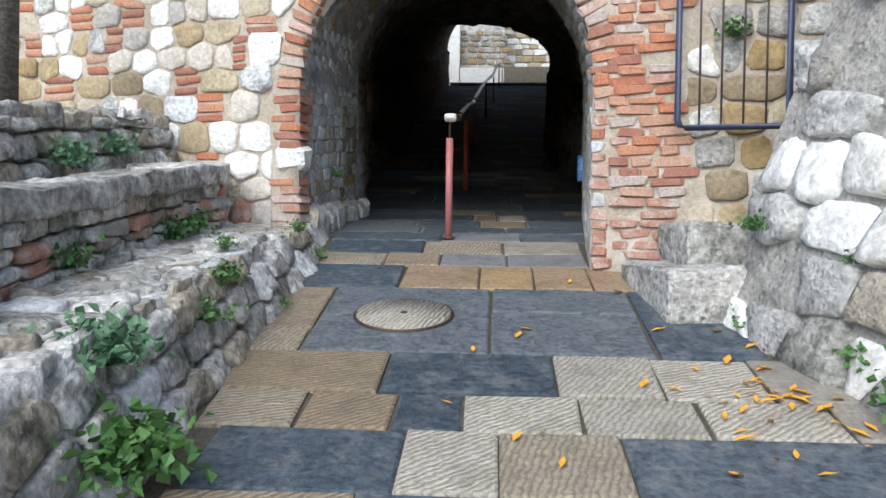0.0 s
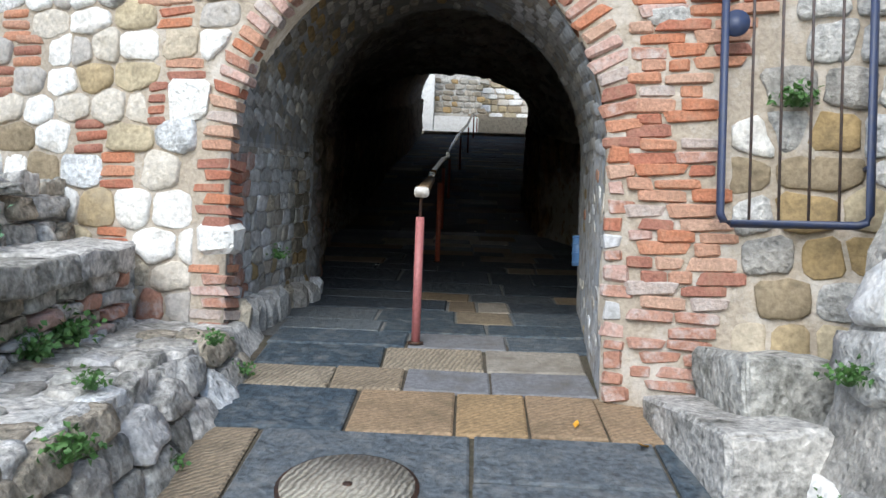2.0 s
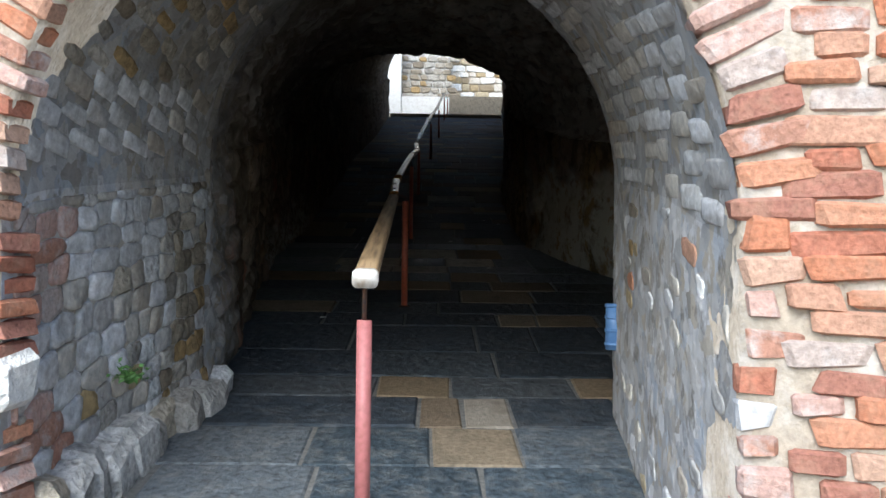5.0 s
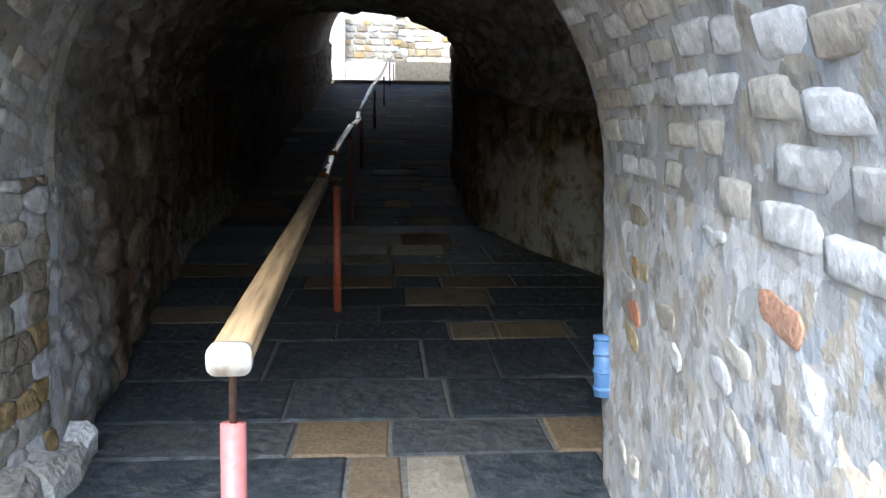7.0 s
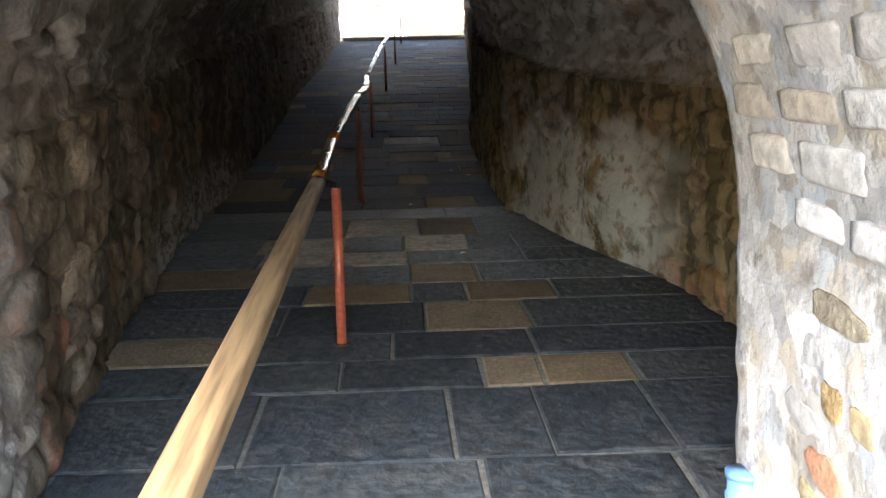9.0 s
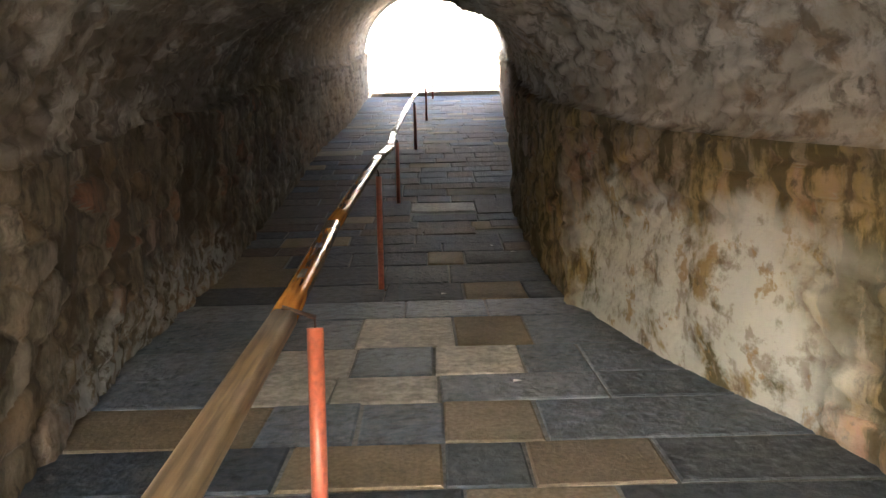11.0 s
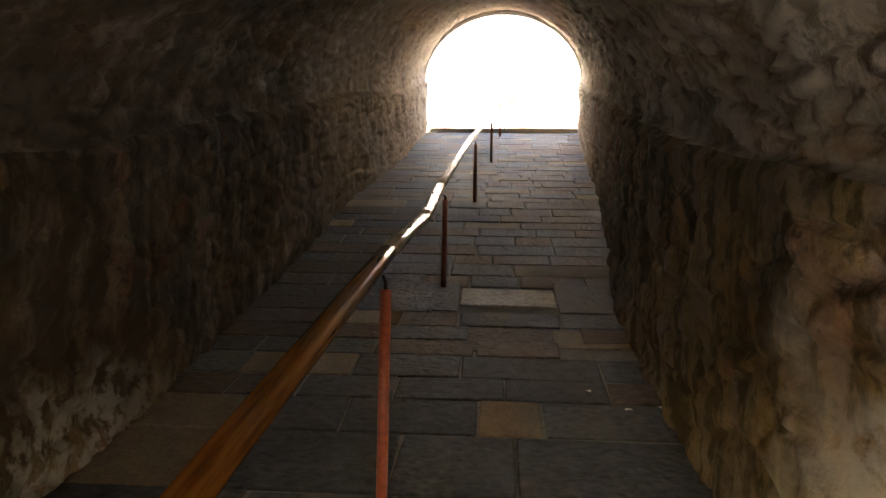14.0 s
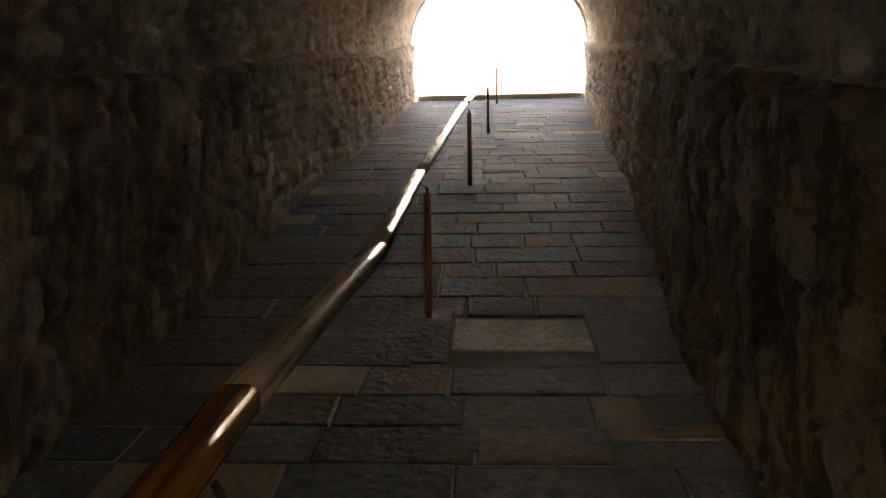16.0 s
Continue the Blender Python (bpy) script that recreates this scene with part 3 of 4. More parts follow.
def cells(u0, u1, v0, v1, w, h, seed):
    """Stones that fill a rectangle in uneven courses, as polygons that meet edge to edge."""
    r = random.Random(seed)
    seeds, v = [], v0
    while v < v1 + h:
        hh = h * r.uniform(0.7, 1.35)
        u = u0 - w * r.random()
        while u < u1 + w:
            ww = w * r.choice((0.5, 0.8, 1.0, 1.2, 1.5)) * r.uniform(0.85, 1.15)
            seeds.append((u + ww / 2, v + hh / 2 + h * r.uniform(-0.1, 0.1)))
            u += ww
        v += hh
    k = w / h
    for i, (a, b) in enumerate(seeds):
        poly = [(a - 2 * w, b - 2 * h), (a + 2 * w, b - 2 * h), (a + 2 * w, b + 2 * h), (a - 2 * w, b + 2 * h)]
        for c, d in seeds:
            if (c, d) == (a, b) or abs(c - a) > 3.2 * w or abs(d - b) > 3.2 * h:
                continue
            # half plane nearer to this stone, in a space where stones are as long as tall
            nx, ny = (c - a) / k, (d - b) * k
            lim = nx * (a + c) / 2 + ny * (b + d) / 2
            clipped = []
            for q in range(len(poly)):
                p0, p1 = poly[q], poly[(q + 1) % len(poly)]
                e0, e1 = nx * p0[0] + ny * p0[1] - lim, nx * p1[0] + ny * p1[1] - lim
                if e0 <= 0:
                    clipped.append(p0)
                if (e0 < 0) != (e1 < 0) and e0 != e1:
                    f = e0 / (e0 - e1)
                    clipped.append((p0[0] + (p1[0] - p0[0]) * f, p0[1] + (p1[1] - p0[1]) * f))
            poly = clipped
            if len(poly) < 3:
                break
        poly = [(min(max(p, u0), u1), min(max(q, v0), v1)) for p, q in poly]
        area = sum(poly[q][0] * poly[(q + 1) % len(poly)][1] - poly[(q + 1) % len(poly)][0] * poly[q][1] for q in range(len(poly))) / 2 if len(poly) > 2 else 0
        if area > 0.12 * w * h:
            yield poly


def set_stone(parent, poly, surf, mat, gap, proud, name="stone"):
    """One stone of a rubble face: its outline drawn in from the joints, its face domed and chipped."""
    # even steps along the outline, corners worn round
    pts = []
    n = len(poly)
    for i in range(n):
        p, q = poly[i], poly[(i + 1) % n]
        length = math.hypot(q[0] - p[0], q[1] - p[1])
        if length > 0.02:
            pts += [(p[0] * (1 - f) + q[0] * f, p[1] * (1 - f) + q[1] * f) for f in ((0.16, 0.5, 0.84) if length > 0.07 else (0.3, 0.7))]
    if len(pts) < 4:
        return
    cu, cv = sum(p[0] for p in pts) / len(pts), sum(p[1] for p in pts) / len(pts)
    o = Vector(surf(cu, cv, 0.0))
    verts = []
    tilt = (RNG.uniform(-0.5, 0.5), RNG.uniform(-0.5, 0.5))
    size = max(0.05, max(math.hypot(p[0] - cu, p[1] - cv) for p in pts))
    for shrink, lift in ((0.0, -0.035), (0.0, 0.55), (0.07, 0.95), (0.5, 1.0)):
        for u, v in pts:
            du, dv = u - cu, v - cv
            dist = math.hypot(du, dv) or 1.0
            k = max(0.2, 1 - gap * (1 + 0.9 * noise.noise((u * 14, v * 14, 1.0))) / dist) * (1 - shrink)
            face = proud * lift * (1 + (tilt[0] * du + tilt[1] * dv) / size + 0.6 * noise.noise((u * 11, v * 11, lift * 2))) if lift > 0 else lift
            verts.append(tuple(Vector(surf(cu + du * k, cv + dv * k, face)) - o))
    verts.append(tuple(Vector(surf(cu, cv, proud * (1 + 0.3 * RNG.uniform(-1, 1)))) - o))
    m = len(pts)
    faces = [(r * m + i, r * m + (i + 1) % m, (r + 1) * m + (i + 1) % m, (r + 1) * m + i) for r in range(3) for i in range(m)]
    faces += [(3 * m + i, 3 * m + (i + 1) % m, 4 * m) for i in range(m)]
    me = bpy.data.meshes.new(name)
    me.from_pydata(verts, [], faces)
    me.materials.append(mat)
    me.shade_smooth()
    PIECES.append((parent, me, Matrix.Translation(o), name))


def pick(choices):
    return RNG.choices([c[0] for c in choices], [c[1] for c in choices])[0]


def brick_end(z):
    return 1.24 + 0.12 * noise.noise((3.3, 0.0, z * 2.5)) + (0.2 if z > 3.0 else 0)


def facade_stones():
    # rubble to the left of the arch, fitted round its ring
    def face(u, z, d):
        return FACE @ Vector((u, 0.015 * noise.noise((u * 5, z * 5, 3)) - d, z))

    def clear(u, z):
        """The same place, or the nearest one outside the ring and its jamb."""
        if u > AU:
            return u, z
        if z < ASPR:
            return min(u, AU - AR - 0.22), z
        k = math.hypot((u - AU) / (AR + 0.2), (z - ASPR) / (ACROWN + 0.2))
        return (u, z) if k >= 1 else (AU + (u - AU) / max(k, 0.3), ASPR + (z - ASPR) / max(k, 0.3))

    for poly in cells(-5.2, AU + 0.1, 1.15, 4.6, 0.27, 0.2, 21):
        cu, cz = sum(p[0] for p in poly) / len(poly), sum(p[1] for p in poly) / len(poly)
        if in_arch(cu, cz, 0.2) or math.hypot(cu + 1.83, cz - 2.82) < 0.14:
            continue
        if RNG.random() < 0.13:
            # a pocket of bricks in place of one stone
            us, zs = [p[0] for p in poly], [p[1] for p in poly]
            w, h = max(us) - min(us), max(zs) - min(zs)
            n = max(1, round(h / 0.08))
            for i in range(n):
                if not in_arch(cu + w / 2, cz, 0.2):
                    piece(facade, V_BRICK, FACE @ scaled(cu, 0.035, min(zs) + (i + 0.5) * h / n, w * 0.8, 0.1, h / n * 0.84, ry=RNG.uniform(-4, 4)), "brick")
            continue
        mat = PALEBRICK if cz < 1.9 and cu > -2.1 and RNG.random() < 0.4 else pick(((LIME, 0.66), (TAN, 0.27), (RUBBLE, 0.07)))
        set_stone(facade, [clear(*p) for p in poly], face, mat, 0.011, RNG.uniform(0.01, 0.032))
    # brick pier and field to the right
    z = 1.3
    row = 0
    while z < 4.4:
        u = 0.77 + (0.0 if row % 2 else 0.06) + max(0.0, (z - ASPR) * -0.05)
        end = brick_end(z)
        while u < end:
            w = RNG.choice((0.13, 0.2, 0.24, 0.27)) * RNG.uniform(0.9, 1.05)
            if u + w < end + 0.14 and not in_arch(u + 0.03, z, 0.12) and RNG.random() > 0.04:
                pale = z < 1.72 + 0.15 * noise.noise((u * 3, z * 3, 0)) or u < 0.86 and RNG.random() < 0.25
                piece(facade, V_PALE if pale or RNG.random() < 0.07 else V_BRICK, FACE @ scaled(u + w / 2, RNG.uniform(0.016, 0.036), z + RNG.uniform(-0.005, 0.005), w * RNG.uniform(0.9, 1.04), 0.1, RNG.uniform(0.054, 0.074), ry=RNG.uniform(-3, 3), rz=RNG.uniform(-3, 3)), "brick")
            u += w + 0.014
        z += RNG.uniform(0.064, 0.074)
        row += 1
    # mixed rubble beyond the brick field
    for poly in cells(1.1, 3.4, 1.15, 4.5, 0.3, 0.2, 22):
        cu, cz = sum(p[0] for p in poly) / len(poly), sum(p[1] for p in poly) / len(poly)
        edge = brick_end(cz) + 0.1
        if cu > edge + 0.04:
            set_stone(facade, [(max(p[0], edge), p[1]) for p in poly], face, pick(((TAN, 0.5), (LIME, 0.1), (RUBBLE, 0.4))), 0.016, RNG.uniform(0.012, 0.03))
    # masonry over the crown
    z = ASPR + ACROWN * 0.3
    while z < 4.6:
        h = RNG.uniform(0.08, 0.16)
        u = AU + 0.02
        while u < 0.95:
            w = RNG.uniform(0.15, 0.3)
            if not in_arch(u, z, 0.24) and not in_arch(u + w, z, 0.24):
                piece(facade, RNG.choice((V_RUB, V_TAN, V_LIME)), FACE @ scaled(u + w / 2, 0.02, z + h / 2, w * 0.95, 0.1, h * 0.92), "stone")
            u += w + 0.015
        z += h + 0.012
    # arch ring of bricks on edge
    n = 46
    for i in range(n):
        th = math.pi * (1 - (i + 0.5) / n)
        rr = 0.085
        u, zz = AU + (AR + rr) * math.cos(th), ASPR + (ACROWN + rr) * math.sin(th)
        piece(facade, V_BRICK if RNG.random() < 0.6 else V_PALE, FACE @ scaled(u, RNG.uniform(0.03, 0.045), zz, RNG.uniform(0.16, 0.22), 0.12, 0.07, ry=-math.degrees(th)), "brick")
    # left jamb: bricks with a pale block low down
    z = 1.32
    row = 0
    while z < ASPR:
        if abs(z - 1.98) < 0.1:
            z += 0.07
            continue
        w = (0.18, 0.26)[row % 2] * RNG.uniform(0.9, 1.05)
        piece(facade, V_PALE if z < 1.75 else V_BRICK, FACE @ scaled(AU - AR - w / 2 + 0.015, RNG.uniform(0.078, 0.09), z, w, 0.2, 0.064, ry=RNG.uniform(-2, 2)), "brick")
        z += 0.07
        row += 1
    piece(facade, V_WHITE, FACE @ scaled(AU - AR - 0.08, 0.06, 1.985, 0.25, 0.2, 0.19), "stone")
    # right jamb: pale worn bricks
    z = 1.2
    while z < ASPR:
        h = RNG.uniform(0.05, 0.11)
        w = RNG.uniform(0.08, 0.19)
        piece(facade, V_WASH if RNG.random() < 0.12 else (V_BRICK if z > 2.0 and RNG.random() < 0.6 else V_PALE), FACE @ scaled(AU + AR + w / 2 + RNG.uniform(-0.012, 0.01), 0.075 + RNG.uniform(-0.01, 0.015), z + h / 2, w, 0.19, h * 0.95, ry=RNG.uniform(-4, 4)), "brick")
        z += h + 0.008
    piece(facade, V_WHITE, FACE @ scaled(-1.83, 0.02, 2.82, 0.27, 0.12, 0.27), "stone")


def throat_stones():
    bare = ((TAN, 6.2, 1.0), (BRICK, 6.08, 1.1), (LIME, 6.0, 1.02), (TAN, 6.2, 0.76), (TAN, 7.2, 0.98), (BRICK, 7.28, 0.84), (TAN, 6.75, 0.76), (LIME, 6.3, 0.84), (TAN, 7.35, 0.7))
    for side, parent, w, h in ((-1, wall_west, 0.2, 0.1), (1, wall_east, 0.17, 0.085)):
        def face(y, up, d):
            xl, xr, _, _, sk = section(y)
            x = xl if side < 0 else xr
            yy = y - sk * SKEW * x
            return (x - side * (d + throat_out(x, yy, up, y)), yy, zf(yy) + up)

        for poly in cells(5.8, 7.6 if side > 0 else 7.95, 0.0, 1.22, w, h, 30 + side):
            cy, ch = sum(p[0] for p in poly) / len(poly), sum(p[1] for p in poly) / len(poly)
            yy = face(cy, ch, 0)[1]
            mat = pick(((WASHED, 0.86), (TAN, 0.06), (RUBBLE, 0.08)))
            if side < 0 and cy < 6.25:
                mat = pick(((PALEBRICK, 0.7), (WASHED, 0.3)))
            special = False
            if cy > 7.3:
                mat = pick(((DAMP, 0.7), (WASHED, 0.3)))
            for kind, by, bh in bare:
                if side > 0 and abs(yy - by) < 0.06 and abs(ch - bh) < 0.04:
                    mat, special = kind, True
            if side > 0 and not special and RNG.random() < 0.86:
                continue
            set_stone(parent, poly, face, mat, 0.016 if side > 0 else 0.004, RNG.uniform(0.003, 0.008) if side > 0 else RNG.uniform(0.005, 0.02))
    # plinth along the west foot
    y = 5.85
    while y < 8.2:
        w = RNG.uniform(0.12, 0.28)
        xl, _, _, _, sk = section(y + w / 2)
        yy = y + w / 2 - sk * SKEW * xl
        top = float(np.interp(yy, [6.1, 8.4], [0.26, 0.1]))
        piece(wall_west, V_RUB, scaled(xl + RNG.uniform(-0.03, 0.04), yy, zf(yy) + top / 2 - 0.03, 0.22, w * 1.1, top * RNG.uniform(0.6, 1.2) + 0.1, rx=RNG.uniform(-5, 20), rz=RNG.uniform(-12, 12)), "stone")
        y += w
    # brick courses over the springing
    for a in range(1, 33):
        th = math.pi * (a - 0.5) / 33
        y = 5.76 + 0.1 * (a % 2)
        while y < 7.55:
            w = RNG.uniform(0.2, 0.27)
            xl, xr, sp, cr, sk = section(y + w / 2)
            c, rad = (xl + xr) / 2, (xr - xl) / 2
            x, h = c + rad * math.cos(th), sp + (cr - sp) * math.sin(th)
            yy = y + w / 2 - sk * SKEW * x
            deep = 0.022 - throat_out(x, yy, h, y + w / 2)
            x, h = x + deep * math.cos(th), h + deep * math.sin(th)
            if RNG.random() < 0.9:
                # darker bricks over the crown stand in for the shade there
                piece(ceiling, V_WASH if th < 1.0 or th > 2.75 else V_DARK, scaled(x, yy, zf(yy) + h, 0.06, w * 0.96, 0.082, rx=6, ry=-math.degrees(th)), "brick")
            y += w + 0.012


# ---- terraces on the left ----
TIERS = [(-1.27, -1.42, -2.3, [(-4, 0.2), (0, 0.72), (2.8, 1.1), (4.3, 1.31), (6.2, 1.5)], "terrace_low", "low weathered rubble wall with a flat stony top beside the ramp"),
         (-2.1, -2.12, -2.9, [(-4, 0.9), (0, 1.3), (3.4, 1.62), (4.5, 1.74), (6.2, 1.97)], "terrace_middle", "cracked mossy stone ledge on rubble and brick"),
         (-2.65, -2.75, -5.5, [(-4, 1.5), (0, 1.8), (3.4, 2.02), (6.8, 2.32)], "terrace_high", "rough upper stone ledge with weeds")]
terrace_objects = []


def tier_top(k, y):
    xs, zs = zip(*TIERS[k][3])
    return float(np.interp(y, xs, zs))


for k, (xb, xt, xback, tops, nm, lab) in enumerate(TIERS):
    ys = [-4 + i * 0.08 for i in range(int(10.6 / 0.08))]
    outline = []
    verts = []
    cols = 16
    for y in ys:
        t, low = tier_top(k, y), zf(y) - 0.1
        for j in range(cols + 1):
            if j <= 6:
                f = j / 6
                x, z = xb + (xt - xb) * f, low + (t - 0.02 - low) * f
            else:
                f = (j - 6) / (cols - 6)
                x, z = xt + (xback - xt) * f, t - 0.02
            s = stony((x, y, z), 6.0)
            verts.append((x + 0.03 * s * (j <= 6), y, z + 0.03 * s * (j >= 6) + 0.02 * noise.noise((x * 4, y * 4, k))))
    ob = mesh_object(nm, verts, grid_faces(len(ys), cols + 1), LEDGE)
    tagged(ob, lab, "wall", kind="structure")
    terrace_objects.append(ob)


def terrace_stones():
    low, mid, high = terrace_objects
    # face of the low wall
    def side_face(y, v, d):
        g, t = zf(y), tier_top(0, y)
        v = min(v, t - g + 0.01)
        return (-1.25 - 0.15 * v / max(0.1, t - g) + d, y, g + v)

    for poly in cells(0.6, 5.85, -0.05, 0.75, 0.3, 0.19, 41):
        cy, cv = sum(p[0] for p in poly) / len(poly), sum(p[1] for p in poly) / len(poly)
        if cv < tier_top(0, cy) - zf(cy) - 0.02:
            set_stone(low, poly, side_face, pick(((RUBBLE, 0.2), (LEDGE, 0.8))), 0.014, RNG.uniform(0.015, 0.055))

    # flat stones bedded in its top
    def top_face(x, y, d):
        return (x, y, tier_top(0, y) - 0.015 + d)

    for poly in cells(-2.12, -1.38, 0.6, 6.0, 0.24, 0.19, 42):
        if RNG.random() < 0.9:
            set_stone(low, poly, top_face, pick(((LEDGE, 0.7), (RUBBLE, 0.3))), 0.014, RNG.uniform(0.012, 0.045))
    # middle ledge: rubble and brick under projecting slabs
    def mid_face(y, v, d):
        return (-2.06 + d, y, tier_top(0, y) + v)

    for poly in cells(0.8, 6.0, -0.03, 0.5, 0.26, 0.1, 43):
        cy, cv = sum(p[0] for p in poly) / len(poly), sum(p[1] for p in poly) / len(poly)
        if cv < tier_top(1, cy) - tier_top(0, cy) - 0.1:
            set_stone(mid, poly, mid_face, pick(((LEDGE, 0.6), (PALEBRICK, 0.28), (RUBBLE, 0.12))), 0.012, RNG.uniform(0.01, 0.05))
    # long cracked slabs that overhang it
    y, k = 0.6, 0
    while y < 5.95:
        w = min(RNG.uniform(0.55, 1.1), 6.0 - y)
        me = rock_mesh("slab", 60 + k, cuts=6, wobble=0.015, mat=LEDGE, round_by=0.04)
        for v in me.vertices:
            q = Vector((v.co.x * 0.5, v.co.y * w, v.co.z * 0.14))
            v.co = q + noise.noise_vector(q * 5 + Vector((k, 0, 0))) * 0.035 + noise.noise_vector(q * 16) * 0.014
        me.shade_smooth()
        PIECES.append((mid, me, pose(-2.23, y + w / 2, tier_top(1, y + w / 2) - 0.06, math.degrees(math.atan(0.11)), RNG.uniform(-3, 3), RNG.uniform(-3, 3)), "slab"))
        y += w - 0.01
        k += 1

    def high_face(y, v, d):
        return (-2.62 + d - 0.1 * v, y, tier_top(1, y) - 0.05 + v)

    for poly in cells(1.5, 6.4, 0.0, 0.4, 0.3, 0.16, 44):
        cy, cv = sum(p[0] for p in poly) / len(poly), sum(p[1] for p in poly) / len(poly)
        if cv < tier_top(2, cy) - tier_top(1, cy) + 0.05:
            set_stone(high, poly, high_face, LEDGE, 0.016, RNG.uniform(0.03, 0.1))

    def crest(x, y, d):
        return (x, y, tier_top(2, y) - 0.01 + d)

    for poly in cells(-3.6, -2.62, 1.5, 6.4, 0.32, 0.25, 45):
        set_stone(high, poly, crest, LEDGE, 0.02, RNG.uniform(0.02, 0.09))


# ---- leaning buttress wall on the right ----
BUT_Y = [4.6, 4.3, 3.7, 2.8, 1.0, -4.0]
BUT_X = [1.3, 1.34, 1.54, 1.9, 2.3, 2.6]


def but_x(y, h):
    return float(np.interp(-y, [-v for v in BUT_Y], BUT_X)) + 0.3 * h


bverts = []
bys = [4.6 - i * 0.07 for i in range(int(8.7 / 0.07))]
BCOL = 26
for i, y in enumerate(bys):
    for j in range(BCOL + 5):
        h = 2.7 * min(j, BCOL) / BCOL - 0.1
        x = but_x(y, h) + max(0, j - BCOL) * 0.35
        s = stony((x, y, zf(y) + h), 4.0)
        bverts.append((x - 0.05 * s + 0.05 * noise.noise((y * 1.5, h * 1.5, 9)), y, zf(4.3) * 0.6 + zf(y) * 0.4 + h if h > 0.3 else zf(y) + h + (zf(4.3) - zf(y)) * 0.6 * max(0, h) / 0.3))
bface = grid_faces(len(bys), BCOL + 5)
nb = len(bverts)
# end face that looks up the path
endcols = BCOL + 1
for j in range(endcols):
    vx, vy, vz = bverts[j]
    bverts.append((vx + 1.6, vy + 0.0, vz))
bface += [(j, j + 1, nb + j + 1, nb + j) for j in range(endcols - 1)]
buttress = mesh_object("wall_buttress", bverts, bface, RUBBLE)
tagged(buttress, "leaning rubble buttress of grey and pale stones beside the ramp", "wall", kind="structure")


def buttress_stones():
    def face(y, h, d):
        hh = max(h, 0.0)
        return (but_x(y, h) - d - 0.02, y, zf(y) + h + (zf(4.3) - zf(y)) * 0.6 * min(1.0, hh / 0.3) + 0.3 * d)

    for poly in cells(1.2, 4.6, -0.05, 2.6, 0.34, 0.25, 51):
        cy, ch = sum(p[0] for p in poly) / len(poly), sum(p[1] for p in poly) / len(poly)
        # the upper part is rendered over, with a few stones left bare
        if RNG.random() < (0.94 if ch < 0.9 else 0.55):
            set_stone(buttress, poly, face, pick(((RUBBLE, 0.55), (LIME, 0.3), (LEDGE, 0.15))), 0.018, RNG.uniform(0.03, 0.075))


# stone steps against the facade


def step_block(name, x, y, z, sx, sy, sz, rz, seed, label):
    me = rock_mesh(name, seed, cuts=5, wobble=0.02, mat=LEDGE, round_by=0.05)
    for v in me.vertices:
        n = noise.noise_vector((v.co.x * sx * 6 + seed, v.co.y * sy * 6, v.co.z * sz * 6))
        v.co = Vector((v.co.x * sx, v.co.y * sy, v.co.z * sz)) + n * 0.022
    ob = new(name, me)
    ob.matrix_basis = pose(x, y, z, 0, 0, rz)
    return tagged(ob, label, "step", "stone steps by the arch")


step_block("stone_step", 1.12, 4.94, 1.03, 0.46, 0.95, 0.5, 8, 3, "worn grey stone step block at the foot of the wall")
step_block("stone_step", 1.34, 5.1, 1.26, 0.46, 0.56, 0.54, 8, 5, "worn pale stone step block above another")

# ---- handrail ----
POSTS = [(-0.36, 6.40, 1.385, 2.30), (-0.376, 10.41, 1.93, 2.88), (-0.49, 15.5, 2.54, 3.68), (-0.49, 20.0, 3.49, 4.46), (-0.29, 24.2, 4.69, 5.65), (-0.08, 30.2, 6.05, 7.02), (0.13, 35.2, 7.43, 8.4), (0.3, 38.6, 7.9, 8.95)]
RAIL = [(-0.35, 6.33, 2.335), (-0.48, 10.4, 2.86), (-0.56, 12.45, 3.17), (-0.5, 15.62, 3.815), (-0.45, 17.09, 4.06), (-0.55, 20.1, 4.56), (-0.35, 24.2, 5.71), (-0.13, 30.2, 7.07), (0.08, 35.2, 8.45), (0.27, 38.8, 9.02)]


def tube(name, points, radius, mat, sides=10, caps=True):
    verts, faces = [], []
    pts = [Vector(p) for p in points]
    for i, p in enumerate(pts):
        d = (pts[min(i + 1, len(pts) - 1)] - pts[max(i - 1, 0)]).normalized()
        a = d.orthogonal().normalized()
        b = d.cross(a)
        for s in range(sides):
            th = 2 * math.pi * s / sides
            verts.append(p + (a * math.cos(th) + b * math.sin(th)) * radius)
    for i in range(len(pts) - 1):
        for s in range(sides):
            faces.append((i * sides + s, i * sides + (s + 1) % sides, (i + 1) * sides + (s + 1) % sides, (i + 1) * sides + s))
    if caps:
        faces.append(tuple(range(sides))[::-1])
        faces.append(tuple((len(pts) - 1) * sides + s for s in range(sides)))
    return mesh_object(name, [tuple(v) for v in verts], faces, mat)


